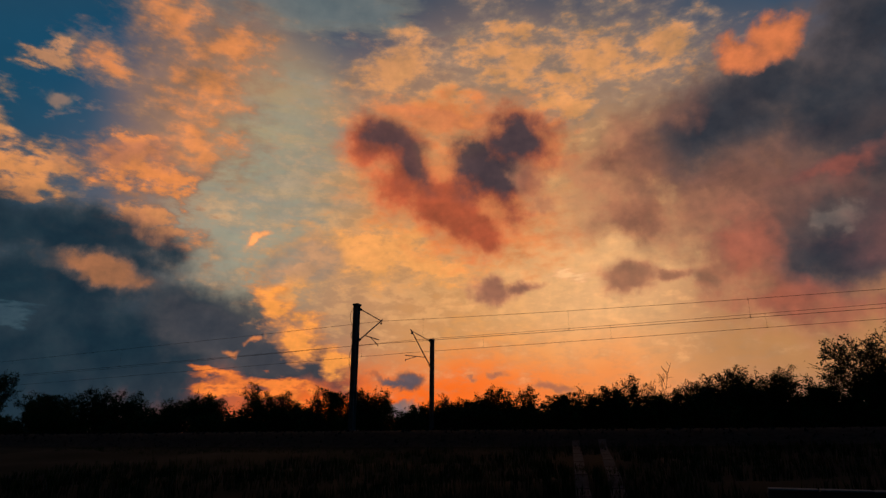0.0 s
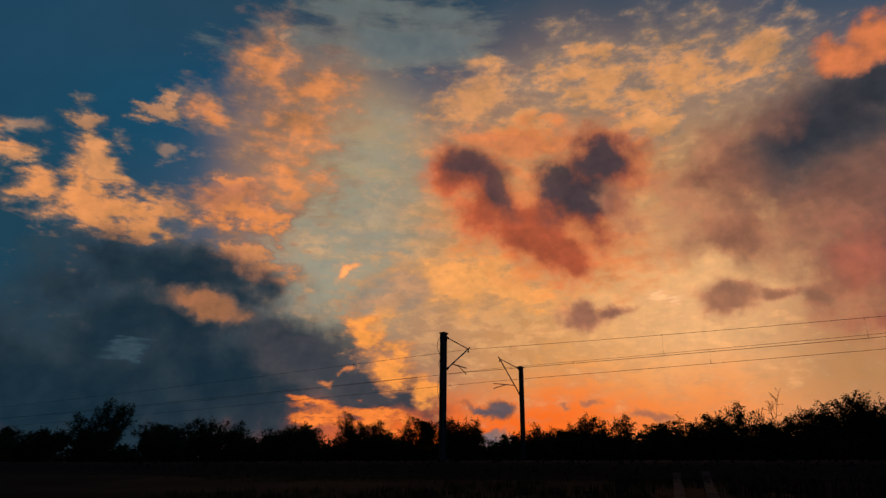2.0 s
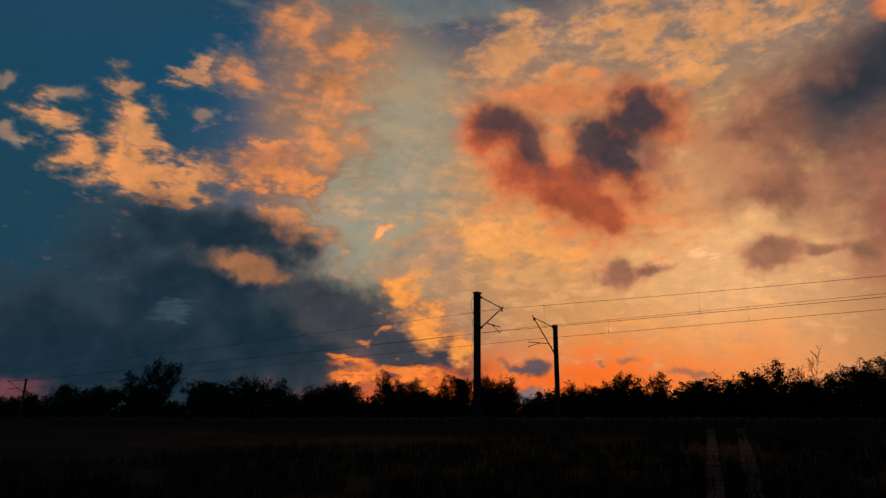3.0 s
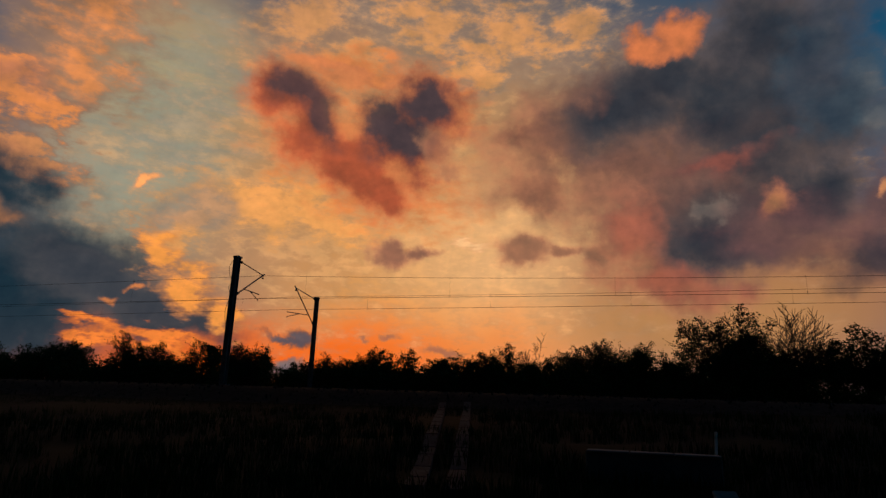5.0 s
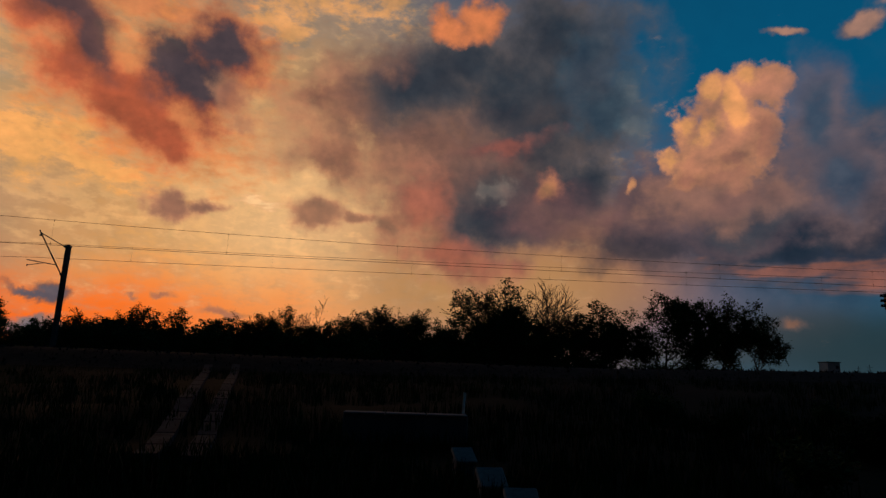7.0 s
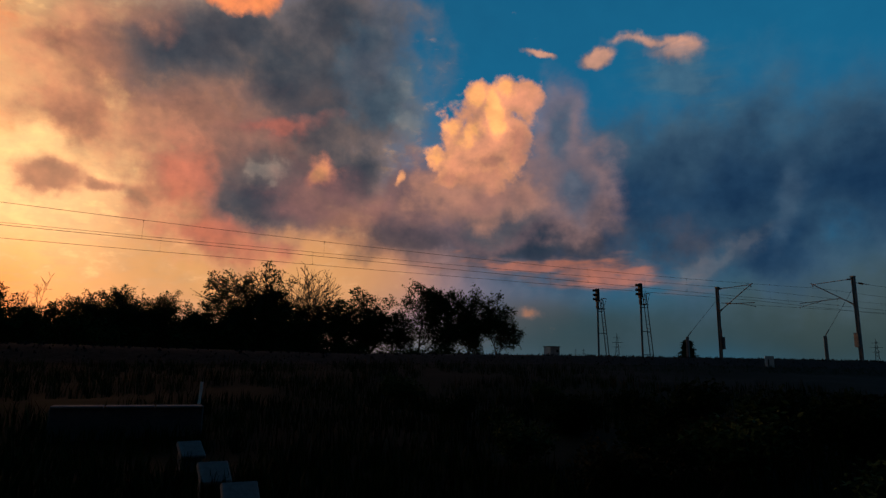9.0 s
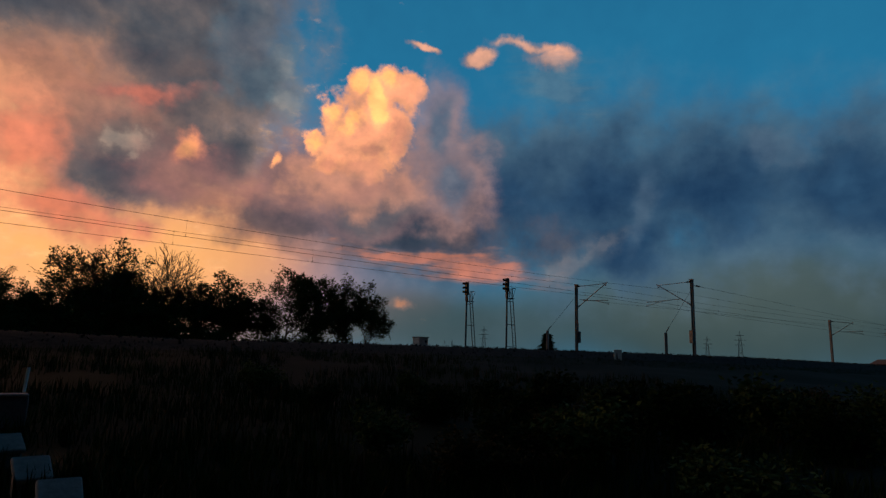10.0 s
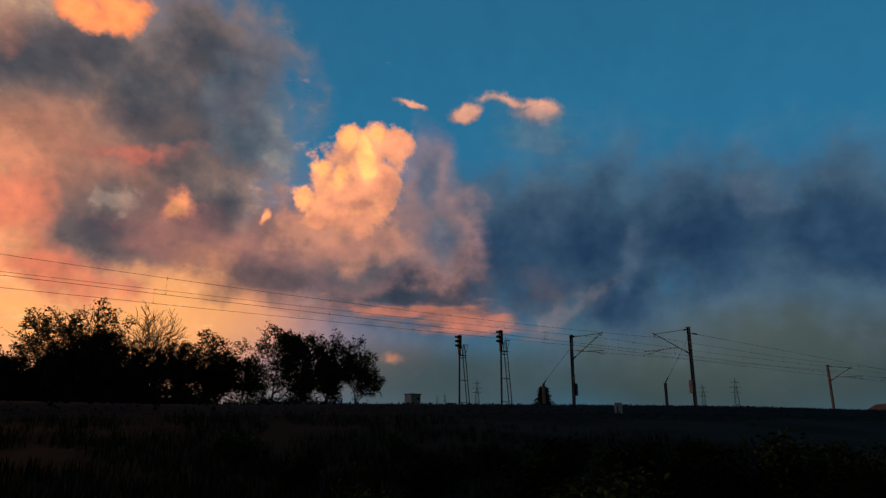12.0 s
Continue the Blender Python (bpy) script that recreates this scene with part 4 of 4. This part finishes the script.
plant("dense", -41.3, 6.5, 56.7, 1.0, 0, 1.6)
plant("dense", -39.0, 5.7, 54.2, 1.1, 3, 1.6)
plant("dense", -43.88, 7.49, 58.5, 1.25, 1, 1.6)
plant("dense", -48.56, 8.05, 54.0, 1.0, 2, 1.6)
plant("dense", -52.77, 7.67, 55.8, 1.05, 0, 1.6)
plant("dense", -56.3, 6.0, 57.6, 0.85, 3, 1.6)

# a second, lower rank of trees closes the wood
rnd = random.Random(4)
for k in range(40):
    az = 48 - k * 2.2 + rnd.uniform(-0.8, 0.8)
    el = ramp(az, (-50, -44, -40, -35, -28, -18, -8, 0, 10, 18, 30, 37, 46), (4.6, 5.0, 5.6, 6.0, 5.2, 4.9, 4.4, 3.9, 4.3, 4.3, 3.7, 3.6, 2.0))
    plant("airy" if k % 4 == 1 else "dense", az, el * rnd.uniform(0.82, 1.0), rnd.uniform(52.5, 55), rnd.uniform(0.9, 1.2), k, 0.8)
for group in KINDS.values():
    for spare in group:
        if spare.name not in USED:
            for o in (*spare.children_recursive, spare):
                bpy.data.objects.remove(o)

# low scrub that closes the wood under the crowns
def shrub(seed, w, h, size, count, mat, label, name="shrub", group="scrub along the bank"):
    rnd = random.Random(seed)
    ob = thing(name, Matrix.Identity(4), label, "shrub", group)
    wood = bmesh.new()
    tips = []
    for k in range(11):
        a = rnd.uniform(0, math.tau)
        q = Vector((math.cos(a) * w * rnd.uniform(0.1, 0.5), math.sin(a) * w * rnd.uniform(0.1, 0.5), h * rnd.uniform(0.55, 1.0)))
        rod(wood, (0, 0, -0.1), q * 0.6 + Vector((0, 0, 0.1)), 0.02 * h, 0.012 * h, 4, False)
        rod(wood, q * 0.6 + Vector((0, 0, 0.1)), q, 0.012 * h, 0.004 * h, 4, False)
        tips += [(q, q, 3), (q * 0.7, q, 3), (q * 0.45, q, 3)]
    part("wood", wood, BARK, ob)
    part("foliage", leaf_cloud(rnd, tips, count, w * 0.22, size), mat, ob)
    return ob


SCRUB = [shrub(40 + k, 4.0, 3.0, 0.11, 80, LEAF, "dense dark scrub behind the railway bank") for k in range(3)]
rnd = random.Random(8)
for k in range(150):
    az = 50 - k * (112 / 150) + rnd.uniform(-0.5, 0.5)
    a = radians(az)
    way = Vector((-math.sin(a), math.cos(a), 0))
    d = rnd.uniform(50.5, 56) / max(way.dot(ACROSS), 0.3)
    p = way * d
    p.z = land(p.x, p.y)
    want = 1.6 + d * math.tan(radians(ramp(az, (-60, -57, -52, -48, -46.5, -45, -42, -33, -20, 0, 20, 45), (0.5, 1.3, 2.4, 2.4, 1.2, 2.6, 3.2, 4.0, 3.8, 3.4, 3.0, 2.0)))) - p.z
    f = max(0.3, want / 3.7) * rnd.uniform(0.8, 1.1)
    m = Matrix.Translation(p) @ Matrix.Rotation(rnd.uniform(0, 6), 4, "Z") @ Matrix.Diagonal((f, f, f, 1))
    stand(SCRUB[k % 3], m, k < 3)

# small conifer on the bank by an anchor post
foot = at(48.9, 47.0)
foot.z = land(foot.x, foot.y)
fir = thing("conifer", Matrix.Translation(foot), "small dark conifer on the railway bank", "tree")
part("trunk", rod(bmesh.new(), (0, 0, -0.1), (0, 0, 2.1), 0.06, 0.01), BARK, fir)
bm = bmesh.new()
rnd = random.Random(3)
for k in range(90):
    z = 0.25 + 1.8 * k / 90
    r = (2.25 - z) * 0.6 * rnd.uniform(0.6, 1.1)
    a = k * 2.4
    tip = Vector((math.cos(a) * r, math.sin(a) * r, z - 0.12))
    root = Vector((0, 0, z))
    for j in range(20):
        u = rnd.uniform(0.1, 1)
        c = root.lerp(tip, u)
        e = Vector((rnd.gauss(0, 0.15), rnd.gauss(0, 0.15), rnd.gauss(-0.02, 0.08)))
        bm.faces.new([bm.verts.new(v) for v in (c, c + e + Vector((0, 0, 0.06)), c + e * 1.6 - Vector((0, 0, 0.05)))])
part("boughs", bm, NEEDLE, fir)


# ---------------------------------------------------------------- far lattice towers, house and trees on the plain
def pylon(az, top_el, height):
    d = (height - 1.6) / math.tan(radians(top_el))
    a = radians(az)
    ob = thing("transmission_tower", Matrix.Translation((-math.sin(a) * d + 1.4, math.cos(a) * d, 0)) @ pose(0, 0, 0, 0, 0, az), "distant grey lattice transmission tower", "transmission tower", "towers on the plain")
    w0, w1 = height * 0.085, height * 0.022
    bm = bmesh.new()
    for sx, sy in ((-1, -1), (-1, 1), (1, -1), (1, 1)):
        rod(bm, (sx * w0, sy * w0, 0), (sx * w1, sy * w1, height * 0.8), 0.34, 0.26, 4)
        rod(bm, (sx * w1, sy * w1, height * 0.8), (0, 0, height), 0.26, 0.16, 4)
    part("legs", bm, STEEL, ob)
    bm = bmesh.new()
    for k in range(9):
        u, v = k / 9 * 0.8, (k + 1) / 9 * 0.8
        a0, a1 = w0 + (w1 - w0) * k / 9, w0 + (w1 - w0) * (k + 1) / 9
        for sy in (-1, 1):
            rod(bm, (-a0, sy * a0, u * height), (a1, sy * a1, v * height), 0.15, sides=3)
            rod(bm, (a0, sy * a0, u * height), (-a1, sy * a1, v * height), 0.15, sides=3)
    part("lattice", bm, STEEL, ob)
    for k, (z, w) in enumerate(((0.68, 0.11), (0.79, 0.13), (0.9, 0.09))):
        bm = bmesh.new()
        for sx in (-1, 1):
            rod(bm, (0, 0, height * z), (sx * w * height, 0, height * (z - 0.005)), 0.26, 0.14, 4)
            rod(bm, (0, 0, height * (z + 0.03)), (sx * w * height, 0, height * (z - 0.005)), 0.08, 0.05, 4)
        part("cross_arm", bm, STEEL, ob)


pylon(-66.5, 3.5, 42)
pylon(-85.6, 3.0, 38)
pylon(-88.1, 3.45, 42)
pylon(-101.6, 4.1, 44)
pylon(-62.9, 2.1, 40)
pylon(-63.6, 2.2, 40)

a = radians(-98.0)
farm = thing("farmhouse", Matrix.Translation((-math.sin(a) * 210, math.cos(a) * 210, 0)) @ pose(0, 0, 0, 0, 0, 20), "distant low house with a pitched roof", "house")
part("wall", box(bmesh.new(), (-5, -4, -0.5), (5, 4, 4.2), 0.05), CONCRETE, farm)
bm = bmesh.new()
v = [bm.verts.new(q) for q in ((-5.4, -4.4, 4.2), (5.4, -4.4, 4.2), (5.4, 4.4, 4.2), (-5.4, 4.4, 4.2), (-5.4, 0, 6.6), (5.4, 0, 6.6))]
for f in ((0, 1, 5, 4), (2, 3, 4, 5), (0, 4, 3), (1, 2, 5), (3, 2, 1, 0)):
    bm.faces.new([v[i] for i in f])
part("roof", bm, RUST, farm)
part("door", box(bmesh.new(), (-0.6, -4.02, 0), (0.6, -4.004, 2.1)), PAINTBLACK, farm)
for k, (az, d, f) in enumerate(((-97.3, 190, 1.1), (-98.6, 200, 1.0), (-99.9, 180, 1.2), (-101.2, 175, 1.3), (-102.0, 190, 1.6), (-103.0, 200, 1.6), (-96.0, 230, 0.8))):
    a = radians(az)
    p = Vector((-math.sin(a) * d, math.cos(a) * d, 0))
    p.z = land(p.x, p.y)
    stand(SCRUB[k % 3], Matrix.Translation(p) @ Matrix.Diagonal((f, f, f * 0.9, 1)), False)

# ---------------------------------------------------------------- culvert wall, posts and drain on the slope
def on_land(x, y, lift=0.0):
    return Vector((x, y, land(x, y) + lift))


wall = thing("culvert_wall", Matrix.Translation((6.85, 11.25, 0.29)) @ pose(0, 0, 0, 0, 0, -26.0), "low stained concrete culvert wall with a pale coping", "retaining wall")
part("wall_face", box(bmesh.new(), (-1.2, -0.15, -0.6), (1.2, 0.15, 0.56), 0.02), CONCRETE, wall)
for k in range(3):
    part("coping_slab", box(bmesh.new(), (-1.2 + k * 0.8 + 0.01, -0.2, 0.56), (-0.4 + k * 0.8 - 0.01, 0.2, 0.60), 0.012), PALECONCRETE, wall)
part("marker_post", rod(bmesh.new(), (1.12, 0, 0.62), (1.14, 0, 1.02), 0.025, 0.025, 8), WHITEWASH, wall, "thin white post")

first_post = None
for x, y, top, tw in ((6.25, 8.1, 0.52, 8), (5.45, 6.2, 0.52, 2), (4.95, 4.95, 0.52, -4)):
    m = Matrix.Translation((x, y, 0)) @ pose(0, 0, 0, 0, 0, -22 + tw)
    if first_post is None:
        ob = first_post = thing("parapet_post", m, "square concrete parapet post with a pale sloping cap", "parapet post", "posts beside the culvert")
        part("shaft", box(bmesh.new(), (-0.13, -0.13, -0.6), (0.13, 0.13, 0.44), 0.015), CONCRETE, ob)
        bm = box(bmesh.new(), (-0.16, -0.17, -0.03), (0.16, 0.17, 0.03), 0.012)
        bm.transform(pose(0, -0.02, 0.48, 30, 0, 0))
        part("cap", bm, PALECONCRETE, ob, "pale sloping square cap")
    else:
        copy_thing(first_post, m)

drain = thing("slope_drain", Matrix.Identity(4), "two pale concrete kerbs of a drain running down the grassy bank", "drain")
for x0, y0, x1, y1 in ((6.1, 29.6, 2.15, 9.8), (7.2, 29.2, 2.75, 9.6)):
    for k in range(14):
        u, v = k / 14, (k + 0.93) / 14
        a, b = on_land(x0 + (x1 - x0) * u, y0 + (y1 - y0) * u, 0.13), on_land(x0 + (x1 - x0) * v, y0 + (y1 - y0) * v, 0.13)
        bm = bmesh.new()
        side = Vector((0.16, -0.03, 0))
        down = Vector((0, 0, -0.35))
        c = [a - side, a + side, b + side, b - side]
        P = [bm.verts.new(q) for q in c] + [bm.verts.new(q + down) for q in c]
        for f in ((0, 1, 2, 3), (7, 6, 5, 4), (0, 4, 5, 1), (1, 5, 6, 2), (2, 6, 7, 3), (3, 7, 4, 0)):
            bm.faces.new([P[i] for i in f])
        part("kerb_stone", bm, KERB, drain)

# ---------------------------------------------------------------- grass and weeds
def blades(seed, count, place, tall, mat, name, label):
    rnd = random.Random(seed)
    verts, faces = [], []
    for _ in range(count):
        p = place(rnd)
        if p is None:
            continue
        for _ in range(rnd.randint(4, 7)):
            h = tall * rnd.uniform(0.4, 1.3)
            a = rnd.uniform(0, math.tau)
            b = Vector((math.cos(a), math.sin(a), 0))
            w = b.cross(Vector((0, 0, 1))) * h * 0.035
            q = p + Vector((rnd.gauss(0, 0.07), rnd.gauss(0, 0.07), -0.03))
            lean = b * h * rnd.uniform(0.1, 0.6)
            mid, tip = q + lean * 0.35 + Vector((0, 0, h * 0.6)), q + lean + Vector((0, 0, h))
            i = len(verts)
            verts += [q - w, q + w, mid + w * 0.7, mid - w * 0.7, tip]
            faces += [(i, i + 1, i + 2, i + 3), (i + 3, i + 2, i + 4)]
    me = bpy.data.meshes.new(name)
    me.from_pydata([tuple(v) for v in verts], [], faces)
    me.materials.append(mat)
    return tagged(new(name, me), label, "grass", kind="stuff")


def slope_spot(rnd):
    az = radians(rnd.uniform(-112, 58))
    d = 4.5 + 26 * rnd.random() ** 1.4
    p = Vector((-math.sin(az) * d + 1.4, math.cos(az) * d, 0))
    if p.dot(ACROSS) > 28.3 or noise.noise((p.x * 0.3, p.y * 0.3, 2.0)) < -0.25:
        return None
    p.z = land(p.x, p.y)
    return p


def edge_spot(rnd):
    p = at(rnd.uniform(-40, 120), rnd.uniform(25.5, 29.2))
    p.z = land(p.x, p.y)
    return p


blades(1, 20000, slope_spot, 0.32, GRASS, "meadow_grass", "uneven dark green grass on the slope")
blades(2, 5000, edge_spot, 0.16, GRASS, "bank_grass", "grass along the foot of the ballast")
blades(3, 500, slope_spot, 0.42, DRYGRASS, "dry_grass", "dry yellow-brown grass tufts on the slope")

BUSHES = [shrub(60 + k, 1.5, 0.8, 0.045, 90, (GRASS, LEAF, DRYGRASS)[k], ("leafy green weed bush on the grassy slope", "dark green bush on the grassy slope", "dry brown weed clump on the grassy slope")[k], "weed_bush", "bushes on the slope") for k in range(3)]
rnd = random.Random(12)
spots = [(-71.5, 12.5, 0, 1.3), (-73.5, 11.5, 2, 0.9), (-70, 9.5, 0, 1.0), (-66.5, 8.6, 2, 0.8), (-62, 13, 0, 0.9), (-76, 10, 1, 1.2), (-85, 13, 0, 1.5),
         (-80, 15, 0, 1.2), (-90, 17, 1, 1.6), (-95, 14, 0, 1.3), (-98, 20, 1, 1.7), (-88, 9, 1, 1.2), (-58, 10, 1, 0.8), (-52, 14, 0, 0.8), (-47, 18, 1, 0.9),
         (-68, 17, 0, 0.9), (-77, 19, 1, 1.0), (-92, 24, 2, 1.3), (-99, 26, 2, 1.4), (-60, 20, 1, 0.8), (-101, 12, 0, 1.2), (-83, 22, 0, 1.0)]
for i, (az, d, k, f) in enumerate(spots):
    a = radians(az)
    p = Vector((-math.sin(a) * d + 1.7, math.cos(a) * d, 0))
    p.z = land(p.x, p.y)
    m = Matrix.Translation(p) @ Matrix.Rotation(rnd.uniform(0, 6), 4, "Z") @ Matrix.Diagonal((f, f, f * rnd.uniform(0.7, 1.0), 1))
    stand(BUSHES[k], m, i in (0, 1, 5))
